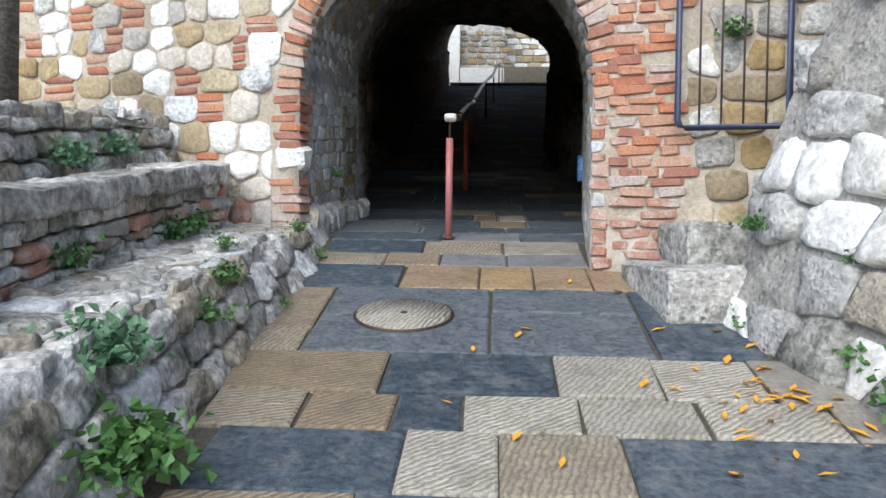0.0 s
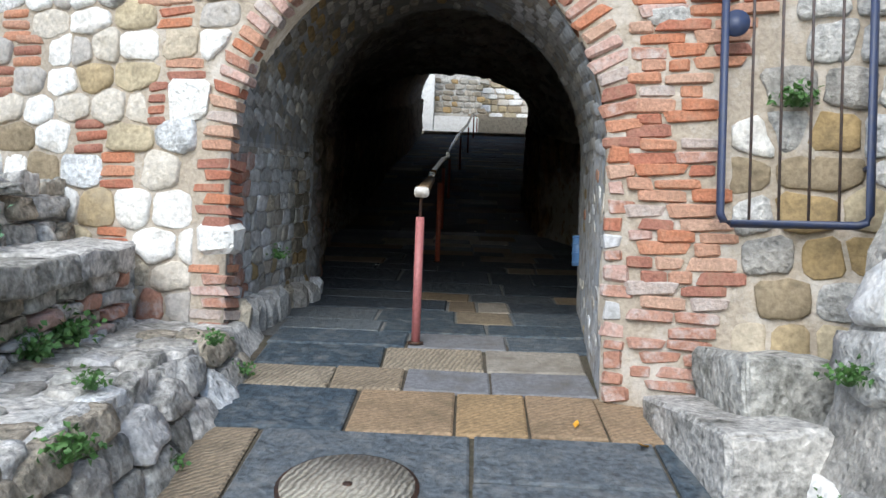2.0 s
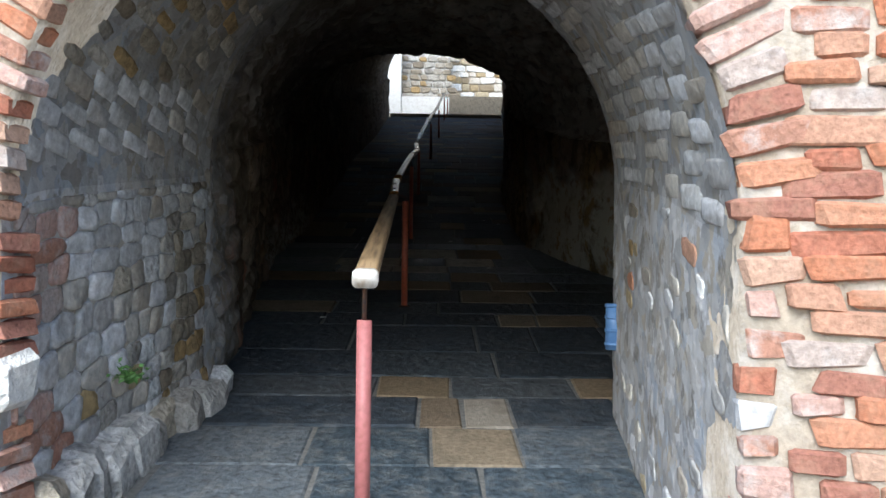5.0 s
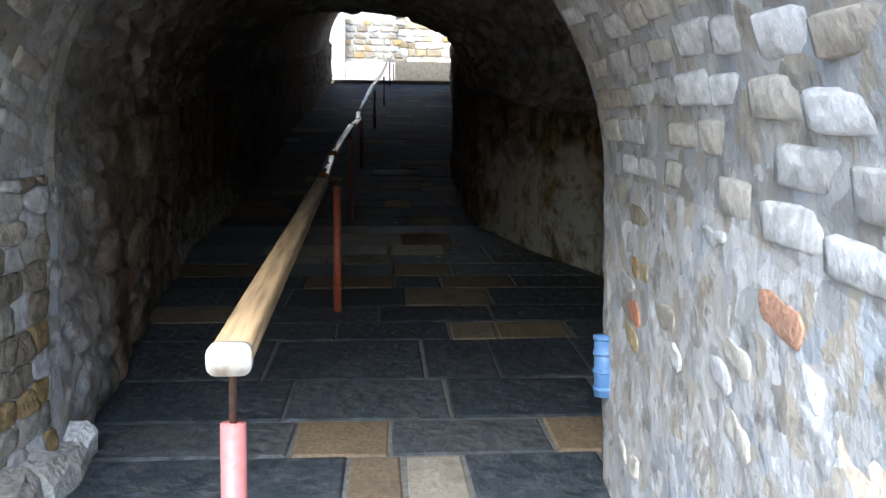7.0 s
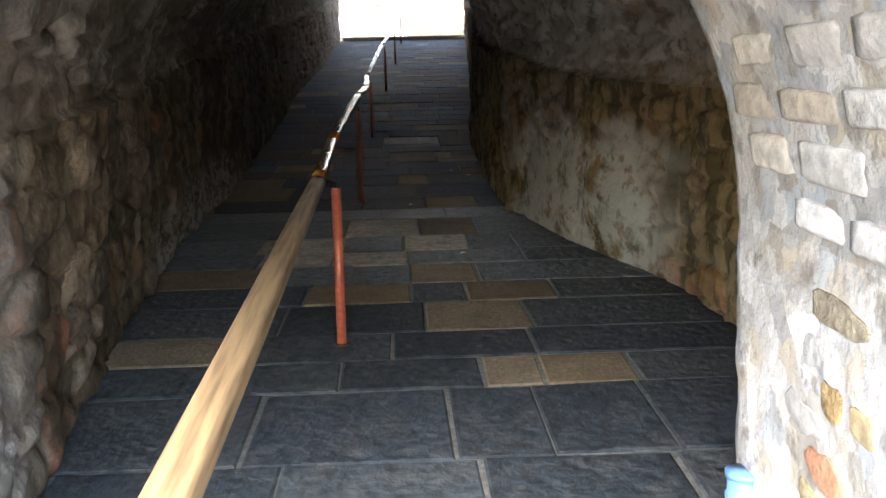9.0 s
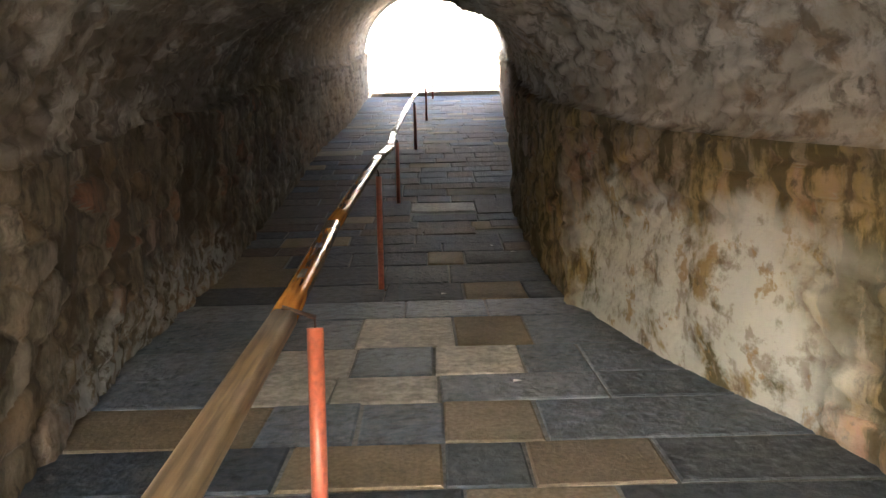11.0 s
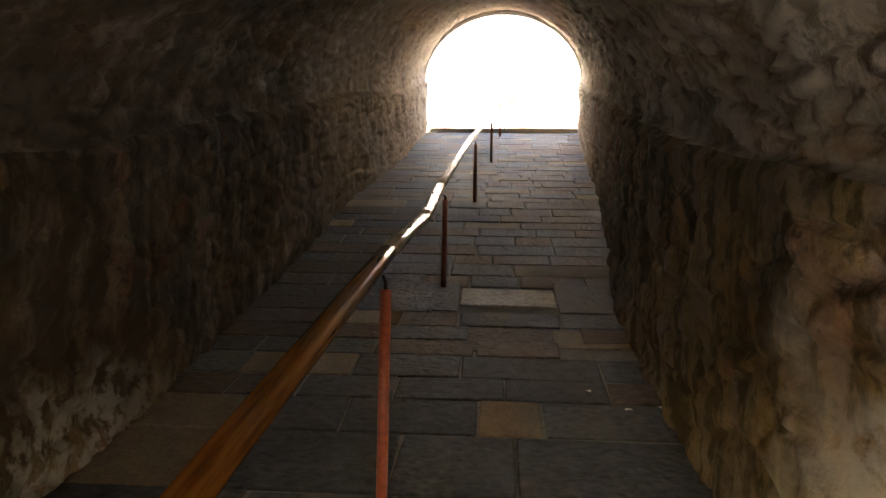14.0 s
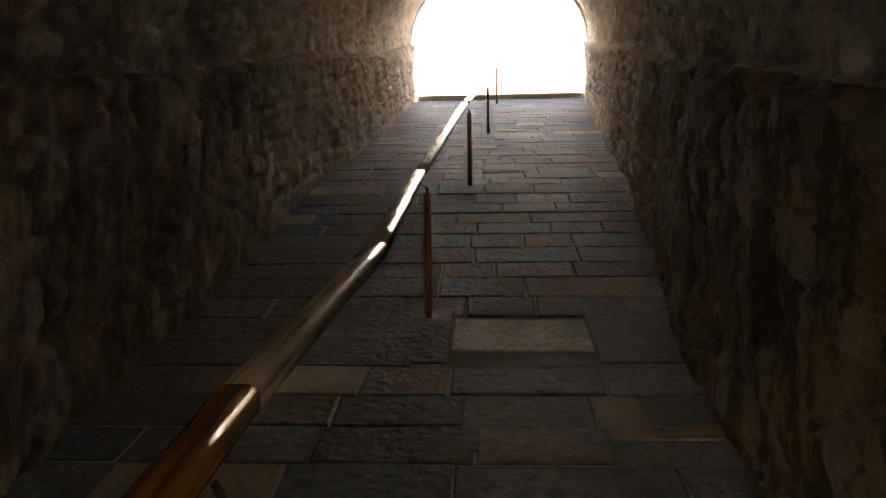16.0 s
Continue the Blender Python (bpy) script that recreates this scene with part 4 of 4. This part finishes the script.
def rail_piece(name, a, b, mat, width=0.085, height=0.062):
    """A beam with rounded corners, along local y from a."""
    a, b = Vector(a), Vector(b)
    length = (b - a).length
    prof = []
    r = 0.02
    for cx, cz, t0 in ((1, 1, 0), (-1, 1, 90), (-1, -1, 180), (1, -1, 270)):
        for q in range(4):
            th = radians(t0 + 30 * q)
            prof.append((cx * (width / 2 - r) + r * math.cos(th), cz * (height / 2 - r) + r * math.sin(th)))
    n = max(2, int(length / 0.3))
    verts, faces = [], []
    for i in range(n + 1):
        y = length * i / n
        wob = 0.005 * noise.noise((y * 1.3, a.y, 0))
        for px, pz in prof:
            verts.append((px + wob, y, pz + wob * 0.6))
    m = len(prof)
    for i in range(n):
        for s in range(m):
            faces.append((i * m + s, (i + 1) * m + s, (i + 1) * m + (s + 1) % m, i * m + (s + 1) % m))
    faces.append(tuple(range(m)))
    faces.append(tuple(n * m + s for s in range(m))[::-1])
    ob = mesh_object(name, verts, faces, mat)
    d = (b - a).normalized()
    xax = d.cross(Vector((0, 0, 1))).normalized()
    zax = xax.cross(d)
    rot = Matrix((xax, d, zax)).transposed().to_4x4()
    ob.matrix_basis = Matrix.Translation(a) @ rot
    return ob


handrail = new("handrail")
handrail.location = (POSTS[0][0], POSTS[0][1], POSTS[0][2])
tagged(handrail, "long wooden handrail on thin red metal posts climbing the ramp", "handrail")
BACK = Matrix.Translation(handrail.location).inverted()


def under(parent, ob):
    ob.parent = parent
    return ob


rail_parts = []
for i, (x, y, z0, z1) in enumerate(POSTS):
    gap = 0.12 if i == 0 else 0.05
    p = tube("post", [(x, y, z0 - 0.03), (x, y, z1 - gap)], 0.028, POSTRED if i == 0 else POSTDEEP, 14)
    r = tube("bracket", [(x, y, z1 - gap - 0.02), (x + 0.0, y, z1 - 0.015), (float(np.interp(y, [q[1] for q in RAIL], [q[0] for q in RAIL])), y - 0.01, z1 + 0.02)], 0.009, IRON, 8)
    plate = tube("base_plate", [(x, y, z0 - 0.01), (x, y, z0 + 0.008)], 0.05, IRON, 14)
    rail_parts += [p, r, plate]
for i in range(len(RAIL) - 1):
    a, b = Vector(RAIL[i]), Vector(RAIL[i + 1])
    d = (b - a).normalized()
    # upper lengths take the wood with the sheen painted in
    w = rail_piece("rail", a + d * 0.004, b + d * 0.02, WOOD if i < 1 else (WOODDARK if i < 3 else WOODSHEEN))
    rail_parts.append(w)
    if i == 0:
        cap = rail_piece("end_cap", a - d * 0.02, a + d * 0.012, WHITE, 0.092, 0.066)
        rail_parts.append(cap)
# dark scars worn through the varnish
for y0, y1 in ((10.9, 11.06), (11.54, 11.66)):
    ends = [Vector([float(np.interp(q, [p[1] for p in RAIL], [p[c] for p in RAIL])) for c in range(3)]) for q in (y0, y1)]
    rail_parts.append(rail_piece("scar", ends[0], ends[1], OLDWOOD, 0.056, 0.066))
for o in rail_parts:
    o.matrix_basis = BACK @ o.matrix_basis
    under(handrail, o)

# ---- window cage ----


def cage():
    root = new("window_cage")
    root.matrix_basis = FACE @ pose(1.24, -0.14, 2.13)
    tagged(root, "blue painted iron window cage with thin brown bars", "window grille")
    w, h = 0.66, 1.75
    fr = tube("frame", [(0, 0, h), (0, 0, 0.05), (0.015, 0, 0.015), (0.05, 0, 0), (w - 0.05, 0, 0), (w - 0.015, 0, 0.015), (w, 0, 0.05), (w, 0, h)], 0.02, CAGEBLUE, 10)
    under(root, fr)
    top = tube("frame", [(0, 0, h), (w, 0, h)], 0.02, CAGEBLUE, 10)
    under(root, top)
    for i in range(4):
        x = w * (i + 1) / 5
        under(root, tube("bar", [(x, 0, 0), (x, 0, h)], 0.007, BARS, 8))
    for x in (0.0, w):
        under(root, tube("bracket", [(x, 0, 0.28), (x, 0.2, 0.28)], 0.012, CAGEBLUE, 8))
        under(root, tube("bracket", [(x, 0, h - 0.1), (x, 0.2, h - 0.1)], 0.012, CAGEBLUE, 8))
    under(root, tube("lock_plate", [(0.05, -0.006, 0.98), (0.05, 0.012, 0.98)], 0.065, CAGEBLUE, 18))


cage()

# old timber post against the upper ledge
old = tube("timber_post", [(-3.28, 5.15, 2.1), (-3.27, 5.16, 3.2), (-3.28, 5.16, 4.6)], 0.1, OLDWOOD, 18)
for i, v in enumerate(old.data.vertices):
    v.co.x += 0.012 * ((i % 18) % 2)
tagged(old, "old dark weathered timber post standing on the stone ledge", "post")

# blue pipe stub on the inner corner
pipe = new("pipe_stub")
pipe.location = (0.83, 7.72, 1.92)
tagged(pipe, "pale blue corrugated plastic pipe end sticking out of the wall", "pipe")
under(pipe, tube("pipe", [(0, 0, 0), (0, 0, 0.24)], 0.045, BLUEPIPE, 14))
for q in (0.03, 0.1, 0.17, 0.23):
    under(pipe, tube("rib", [(0, 0, q - 0.008), (0, 0, q + 0.008)], 0.05, BLUEPIPE, 14))

# ---- beyond the upper mouth ----


def exit_point(i, n):
    k = i / n
    z0, sp = 7.0, zf(36.0) + 1.6
    c, r = 0.2, 2.4
    if k < 0.28:
        return c - r, z0 + (sp - z0) * k / 0.28
    if k > 0.72:
        return c + r, z0 + (sp - z0) * (1 - k) / 0.28
    th = math.pi * (1 - (k - 0.28) / 0.44)
    return c + r * math.cos(th), sp + 2.1 * math.sin(th)


north = wall_with_arch("wall_north", pose(0, 35.98, 0), exit_point, -9, 9, 12.2, 5.0, 0.5, MORTAR)
tagged(north, "pale wall round the upper tunnel mouth", "wall", kind="structure")


def block(name, x0, x1, y0, y1, z0, z1, mat, label, category="wall"):
    n = 14
    bm = bmesh.new()
    bmesh.ops.create_cube(bm, size=1.0)
    bmesh.ops.bevel(bm, geom=bm.edges[:], offset=0.02, segments=2, affect="EDGES")
    for v in bm.verts:
        v.co = Vector(((x0 + x1) / 2 + v.co.x * (x1 - x0), (y0 + y1) / 2 + v.co.y * (y1 - y0), (z0 + z1) / 2 + v.co.z * (z1 - z0)))
    me = bpy.data.meshes.new(name)
    bm.to_mesh(me)
    bm.free()
    me.materials.append(mat)
    return tagged(new(name, me), label, category, kind="structure")


block("kerb", -2.1, 2.5, 36.1, 36.45, 7.4, 7.82, PALESLAB, "pale stone sill at the top of the ramp", "kerb")
court = block("wall_court", -7, 7, 44.0, 44.6, 7.5, 13.5, MORTAR, "sunlit rubble wall of the upper court")
block("wall_parapet", 0.4, 6.9, 40.5, 41.0, 7.8, 9.38, DAMP, "low stone parapet in the upper court")
court_grey = block("wall_court_corner", -1.85, 0.45, 42.2, 43.9, 7.8, 13.0, LEDGE, "grey shaded masonry corner in the upper court")
block("pavement", -7, 7, 36.5, 43.95, 7.5, 7.9, PALESLAB, "pale stone paving of the upper court", "pavement")
block("wall_plinth", -1.86, 0.4, 41.6, 42.1, 7.85, 9.55, BLOCKWHITE, "white rendered plinth in the upper court")
block("wall_pier", -3.2, -1.88, 41.5, 42.15, 7.85, 12.0, BLOCKWHITE, "white rendered pier in the upper court")
block("wall_side", -7.4, -7.0, 36.4, 44.6, 7.5, 11.5, MORTAR, "side wall of the upper court")
block("wall_side_east", 7.0, 7.4, 36.4, 44.6, 7.5, 11.5, MORTAR, "side wall of the upper court")
block("wall_back", -14, 14, -14.5, -14.0, -3, 2.0, RUBBLE, "rubble wall across the way behind")


def court_stones():
    z = 8.0
    while z < 12.8:
        h = RNG.uniform(0.25, 0.4)
        x = 0.5
        while x < 5:
            w = RNG.uniform(0.35, 0.8)
            piece(court, V_LIME if RNG.random() < 0.6 else V_TAN, scaled(x + w / 2, 44.0, z + h / 2, w * 0.96, 0.2, h * 0.94), "stone")
            x += w
        z += h
    z = 8.0
    while z < 11.5:
        x = -1.9
        while x < 0.4:
            w = RNG.uniform(0.3, 0.6)
            piece(court_grey, V_DARK, scaled(x + w / 2, 42.2, z + 0.15, w * 0.95, 0.15, 0.28), "stone")
            x += w
        z += 0.3


# ---- flagstones ----
SLABS = []


def slab(y0, y1, x0, x1, mat, skew=0.0):
    SLABS.append((y0, y1, x0, x1, mat, skew))


ROWS_OUT = [
    (1.7, 2.2, [-0.95, -0.3, 0.3, 0.8, 1.9], "SBPS"), (2.2, 2.65, [-1.1, -0.45, 0.2, 0.9, 1.9], "BSPS"),
    (2.65, 3.12, [-1.08, -0.33, 0.03, 0.5, 1.5, 2.0], "SPBSG"),
    (3.12, 3.47, [-1.2, -0.79, -0.40, -0.12, 0.37, 0.86, 1.4, 1.85], "BBSPPPG"),
    (3.47, 3.95, [-1.24, -0.5, 0.29, 0.76, 1.22, 1.7], "BSPPG"),
    (3.95, 4.28, [-1.28, -0.98], "B"), (4.28, 5.05, [-1.28, -0.98], "B"),
    (3.95, 5.05, [-0.98, -0.01], "S"), (3.95, 4.6, [-0.01, 0.82], "S"), (4.6, 5.05, [-0.01, 0.82], "S"),
    (3.95, 5.05, [0.82, 1.35], "S"),
    (5.05, 5.58, [-1.28, -0.6, -0.09, 0.27, 0.63, 1.0], "SOOOO"),
    (5.58, 5.93, [-1.28, -0.78, -0.38, 0.1, 0.66], "BBGG"),
    (5.93, 6.32, [-1.28, -0.53, 0.07, 0.66], "SBG"), (6.32, 6.72, [-1.3, -0.42, 0.22, 0.75], "SGS"),
    (6.72, 7.1, [-1.32, -0.62, 0.1, 0.78], "SSS"), (7.1, 7.6, [-1.4, -0.7, -0.12, 0.3, 0.85], "SSTS"),
    (7.6, 8.09, [-1.42, -0.19, 0.04, 0.31, 0.9], "STGS"), (8.09, 8.5, [-1.4, -0.45, -0.01, 0.72, 1.7], "STST"), (8.5, 9.05, [-1.45, -0.53, 0.29, 1.1, 2.0], "SSSS"),
    (9.05, 9.75, [-1.6, -0.71, 0.19, 0.61, 1.14, 2.1], "SSSSS"), (9.75, 10.14, [-1.7, -1.0, -0.35, 0.39, 0.7, 1.19, 2.1], "SSSTTS"), (10.14, 10.58, [-1.75, -0.97, -0.08, 0.72, 2.1], "TSSS"),
    (10.58, 11.2, [-1.8, -0.78, 0.12, 0.78, 2.1], "SSTS"), (11.2, 11.7, [-1.9, -0.7, 0.04, 0.43, 1.05, 2.1], "STSTS"), (11.7, 12.3, [-1.95, -0.9, -0.4, 0.05, 0.55, 2.05], "TSSTS"),
    (12.3, 12.78, [-2.1, -1.2, -0.6, 0.03, 1.0, 1.8], "SGGSS"), (12.78, 13.44, [-2.1, -1.3, -0.53, 0.0, 0.58, 1.0, 1.7], "SGSPSS"), (13.44, 14.33, [-2.2, -1.3, -0.56, 0.16, 0.72, 1.5], "SSGTS"),
    (14.33, 14.98, [-2.25, -1.2, -0.24, 0.46, 1.35], "SSSS"), (14.98, 15.7, [-2.25, -1.2, -0.45, 0.29, 0.86, 1.3], "SSSTS"), (15.7, 16.46, [-2.3, -1.4, -0.5, 0.18, 1.3], "TSSS"),
    (16.46, 17.0, [-2.3, -1.6, -0.9, -0.05, 0.36, 1.3], "TSSTS")]
KIND = {"S": SLATE, "B": BROWN, "P": PALESLAB, "O": ORANGE, "G": GREYSLAB, "T": BROWNIN}
for y0, y1, xs, kinds in ROWS_OUT:
    for i, kd in enumerate(kinds):
        # slate takes its shade-darkened copy where the tunnel is dim
        slab(y0, y1, xs[i], xs[i + 1], SLATEDIM if kd == "S" and 7.55 < y0 < 11.5 else SLATESCALE if kd == "S" and 11.5 < y0 < 14.4 else SLATEDIM if kd == "S" and y0 > 14.4 else (GREYPALE if kd in "GP" and y0 > 11.5 else KIND[kd]))
y = 17.0
while y < 36.0:
    d = RNG.uniform(0.36, 0.5)
    xl, xr = section(y + d / 2)[:2]
    x = xl - 0.05
    while x < xr:
        w = RNG.uniform(0.45, 1.05)
        if xr - x - w < 0.3:
            w = xr - x + 0.05
        # mostly darkened slabs: shade deep in the tunnel is in their colours
        slab(y, min(y + d, 36.05), x, x + w, RNG.choices((SLATEDIM, DARKIN, BROWNIN), (0.4, 0.52, 0.08))[0])
        x += w
    y += d
# a pale worn stone in the dark paving
PALE_STONE = (19.33, 19.97, -0.3, 0.64)
SLABS = [q for q in SLABS if not (q[0] < PALE_STONE[1] - 0.05 and q[1] > PALE_STONE[0] + 0.05 and q[2] < PALE_STONE[3] and q[3] > PALE_STONE[2])]
slab(*PALE_STONE, GREYPALE)
SLABS = [q for q in SLABS if not (q[0] < 18.57 and q[1] > 18.18 and q[2] < 0.7 < q[3])]
slab(18.13, 18.62, 0.52, 1.3, BROWNIN)
slab(18.0, 18.66, -0.5, 0.52, DARKIN)
slab(PALE_STONE[0] - 0.2, PALE_STONE[1] + 0.2, -1.3, PALE_STONE[2], SLATEDIM)
slab(PALE_STONE[0] - 0.2, PALE_STONE[1] + 0.2, PALE_STONE[3], 1.35, DARKIN)


def slab_mesh(s, j):
    y0, y1, x0, x1 = s[0] + j, s[1] - j, s[2] + j, s[3] - j
    lift = RNG.uniform(0.002, 0.011)
    tilt = RNG.uniform(-0.004, 0.004)
    verts = []
    b = 0.011
    q = [(x0 + RNG.uniform(-1, 1) * 0.008, y0 + RNG.uniform(-1, 1) * 0.008), (x1 + RNG.uniform(-1, 1) * 0.008, y0 + RNG.uniform(-1, 1) * 0.008),
         (x1 + RNG.uniform(-1, 1) * 0.008, y1 + RNG.uniform(-1, 1) * 0.008), (x0 + RNG.uniform(-1, 1) * 0.008, y1 + RNG.uniform(-1, 1) * 0.008)]
    cx, cy = (x0 + x1) / 2, (y0 + y1) / 2
    for inset, dz in ((0, -0.06), (0, lift - 0.008), (b, lift)):
        for i, (x, y) in enumerate(q):
            xx, yy = x + (inset if x < cx else -inset), y + (inset if y < cy else -inset)
            verts.append((xx - cx, yy - cy, zf(yy) + dz + tilt * (1 if i in (1, 2) else -1) - zf(cy)))
    faces = [(8, 9, 10, 11)]
    for k in (0, 4):
        faces += [(k + i, k + (i + 1) % 4, k + 4 + (i + 1) % 4, k + 4 + i) for i in range(4)]
    me = bpy.data.meshes.new("flagstone")
    me.from_pydata(verts, [], faces)
    me.materials.append(s[4])
    return me, (cx, cy, zf(cy))


def lay_slabs():
    for s in SLABS:
        me, c = slab_mesh(s, 0.008)
        ob = new("flagstone", me)
        ob.location = c
        ob.parent = ground if s[0] < 6.6 else floor_bed


# manhole cover, a round of ribbed pale metal in a flagstone
def manhole():
    c = (-0.5, 4.5, zf(4.5) + 0.012)
    ob = new("manhole_cover")
    ob.matrix_basis = pose(*c, math.degrees(math.atan(0.2137)), 0, 0)
    tagged(ob, "round stone-filled manhole cover with a rim set in a flagstone", "manhole cover")
    under(ob, tube("rim", [(0, 0, -0.01), (0, 0, 0.006)], 0.285, IRON, 40))
    under(ob, tube("lid", [(0, 0, -0.01), (0, 0, 0.013)], 0.268, PALESLAB, 40))
    under(ob, tube("keyhole", [(0, 0, 0.0), (0, 0, 0.016)], 0.02, IRON, 12))


manhole()

# ---- weeds and fallen leaves ----


def weed(name, place, size, count, mat, label, hang=0.0):
    r = random.Random(int(place[1] * 1000) + count)
    verts, faces = [], []
    for i in range(int(count * 1.8)):
        d = Vector((r.gauss(0, 0.5), r.gauss(0, 0.5), abs(r.gauss(0.3, 0.35)) - hang)) * size * 0.75
        n = Vector((r.uniform(-1, 1), r.uniform(-1, 1), r.uniform(0.2, 1))).normalized()
        a = n.orthogonal().normalized()
        a.rotate(Matrix.Rotation(r.uniform(0, 6.28), 3, n))
        b = n.cross(a)
        l = r.uniform(0.13, 0.26) * size + 0.008
        k = len(verts)
        for fa, fb, fn in ((0, 0, 0), (0.5, 0.42, 0.08), (1, 0, -0.12), (0.5, -0.42, 0.08)):
            verts.append(tuple(d + a * l * fa + b * l * fb + n * l * fn))
        faces += [(k, k + 1, k + 2), (k, k + 2, k + 3)]
        # stalk
        k = len(verts)
        verts += [(0.002, 0, -0.02), (-0.002, 0, -0.02), tuple(d)]
        faces.append((k, k + 1, k + 2))
    ob = mesh_object(name, verts, faces, mat, False)
    ob.location = place
    return tagged(ob, label, "plant", "weeds in the masonry", "stuff")


def put_weeds():
    spots = [(-1.36, 2.75, 1.0, 0.2, 190, 1), (-1.18, 2.55, 0.68, 0.24, 220, 0), (-1.34, 3.9, 1.2, 0.13, 60, 0), (-1.3, 3.6, 1.05, 0.12, 50, 0), (-2.0, 5.2, 1.45, 0.16, 110, 0),
             (-2.0, 4.9, 1.4, 0.15, 90, 0), (-2.05, 3.7, 1.28, 0.18, 90, 0), (-2.5, 4.6, 1.83, 0.18, 110, 1), (-2.5, 5.2, 1.95, 0.16, 90, 1), (-2.6, 3.6, 1.75, 0.22, 120, 0),
             (1.36, 4.32, 1.5, 0.1, 60, 0), (1.72, 3.2, 0.78, 0.24, 220, 0), (1.62, 3.6, 0.9, 0.14, 70, 0), (1.5, 5.2, 2.72, 0.13, 80, 0), (1.35, 4.35, 0.98, 0.1, 50, 0), (-1.27, 5.65, 1.25, 0.1, 50, 0),
             (-1.33, 6.75, 1.9, 0.08, 40, 0), (-1.25, 4.6, 1.0, 0.09, 40, 0), (2.0, 2.9, 0.7, 0.25, 150, 0), (-1.3, 5.3, 1.45, 0.09, 40, 0), (1.68, 3.75, 1.35, 0.1, 50, 0), (-1.5, 4.4, 1.36, 0.09, 40, 0)]
    for x, y, z, s, n, k in spots:
        weed("weed", (x, y, z), s, n, LEAFBLUE if k else LEAF, "small green weed growing from the stone joints")


def fallen_leaf_mesh():
    verts = [(0, -0.5, 0), (0.28, -0.1, 0.09), (0.2, 0.3, 0.06), (0, 0.55, 0.12), (-0.2, 0.3, 0.05), (-0.28, -0.1, 0.1), (0, 0, 0.0)]
    me = bpy.data.meshes.new("fallen_leaf")
    me.from_pydata(verts, [], [(6, i, (i + 1) % 6) for i in range(6)])
    me.materials.append(AUTUMN)
    return me


def put_leaves():
    me = fallen_leaf_mesh()
    spots = [(RNG.gauss(1.2, 0.17), RNG.gauss(3.38, 0.2)) for _ in range(40)] + [(RNG.uniform(-0.2, 1.3), RNG.uniform(2.5, 5.3)) for _ in range(14)] + [(0.2, 3.1), (0.1, 3.05), (1.25, 3.8), (1.3, 4.1)]
    for x, y in spots:
        ob = new("fallen_leaf", me)
        s = RNG.uniform(0.055, 0.1)
        ob.matrix_basis = scaled(x, y, zf(y) + 0.02, s * 0.7, s, s, rx=12, rz=RNG.uniform(0, 360))
        tagged(ob, "yellow fallen leaf lying on the flagstones", "leaf", "fallen leaves")




def put_scraps():
    for x, y, r in ((-1.0, 9.92, 20), (1.14, 16.95, 50), (0.92, 16.9, 10), (0.7, 17.2, 70), (0.1, 15.2, 30), (0.5, 12.6, 5)):
        ob = mesh_object("paper_scrap", [(-0.03, -0.014, 0), (0.03, -0.01, 0.006), (0.026, 0.016, 0.002), (-0.02, 0.018, 0.01), (0, 0, 0.012)], [(0, 1, 4), (1, 2, 4), (2, 3, 4), (3, 0, 4)], LITTER, False)
        ob.matrix_basis = pose(x, y, zf(y) + 0.012, 0, 0, r)
        tagged(ob, "small white paper scrap lying on the flagstones", "litter", "litter on the ramp")


put_weeds()
put_leaves()
put_scraps()

# ---- all masonry pieces, last ----
facade_stones()
throat_stones()
terrace_stones()
buttress_stones()
court_stones()
lay_slabs()


def set_pieces():
    byparent = {}
    for p in PIECES:
        byparent.setdefault(p[0].name, []).append(p)
    for items in byparent.values():
        parent = items[0][0]
        pm = parent.matrix_basis.inverted()
        items.sort(key=lambda p: (p[2].translation - Vector((-0.3, 4.6, 2.2))).length)
        far_v, far_f, mats = [], [], []
        for n, (par, me, m, name) in enumerate(items):
            if n < 330 and par is not ceiling:
                ob = new(name, me)
                ob.parent = par
                ob.matrix_basis = pm @ m
            else:
                mat = me.materials[0]
                k = len(far_v)
                far_v += [tuple(pm @ m @ v.co) for v in me.vertices]
                far_f += [(tuple(k + i for i in p.vertices), mat) for p in me.polygons]
        if far_v:
            me = bpy.data.meshes.new("far_stones")
            me.from_pydata(far_v, [], [f for f, _ in far_f])
            names = []
            for _, mat in far_f:
                if mat not in names:
                    names.append(mat)
                    me.materials.append(mat)
            me.polygons.foreach_set("material_index", [names.index(mat) for _, mat in far_f])
            me.shade_smooth()
            ob = new("far_stones", me)
            ob.parent = parent
            tagged(ob, kind="stuff")


set_pieces()
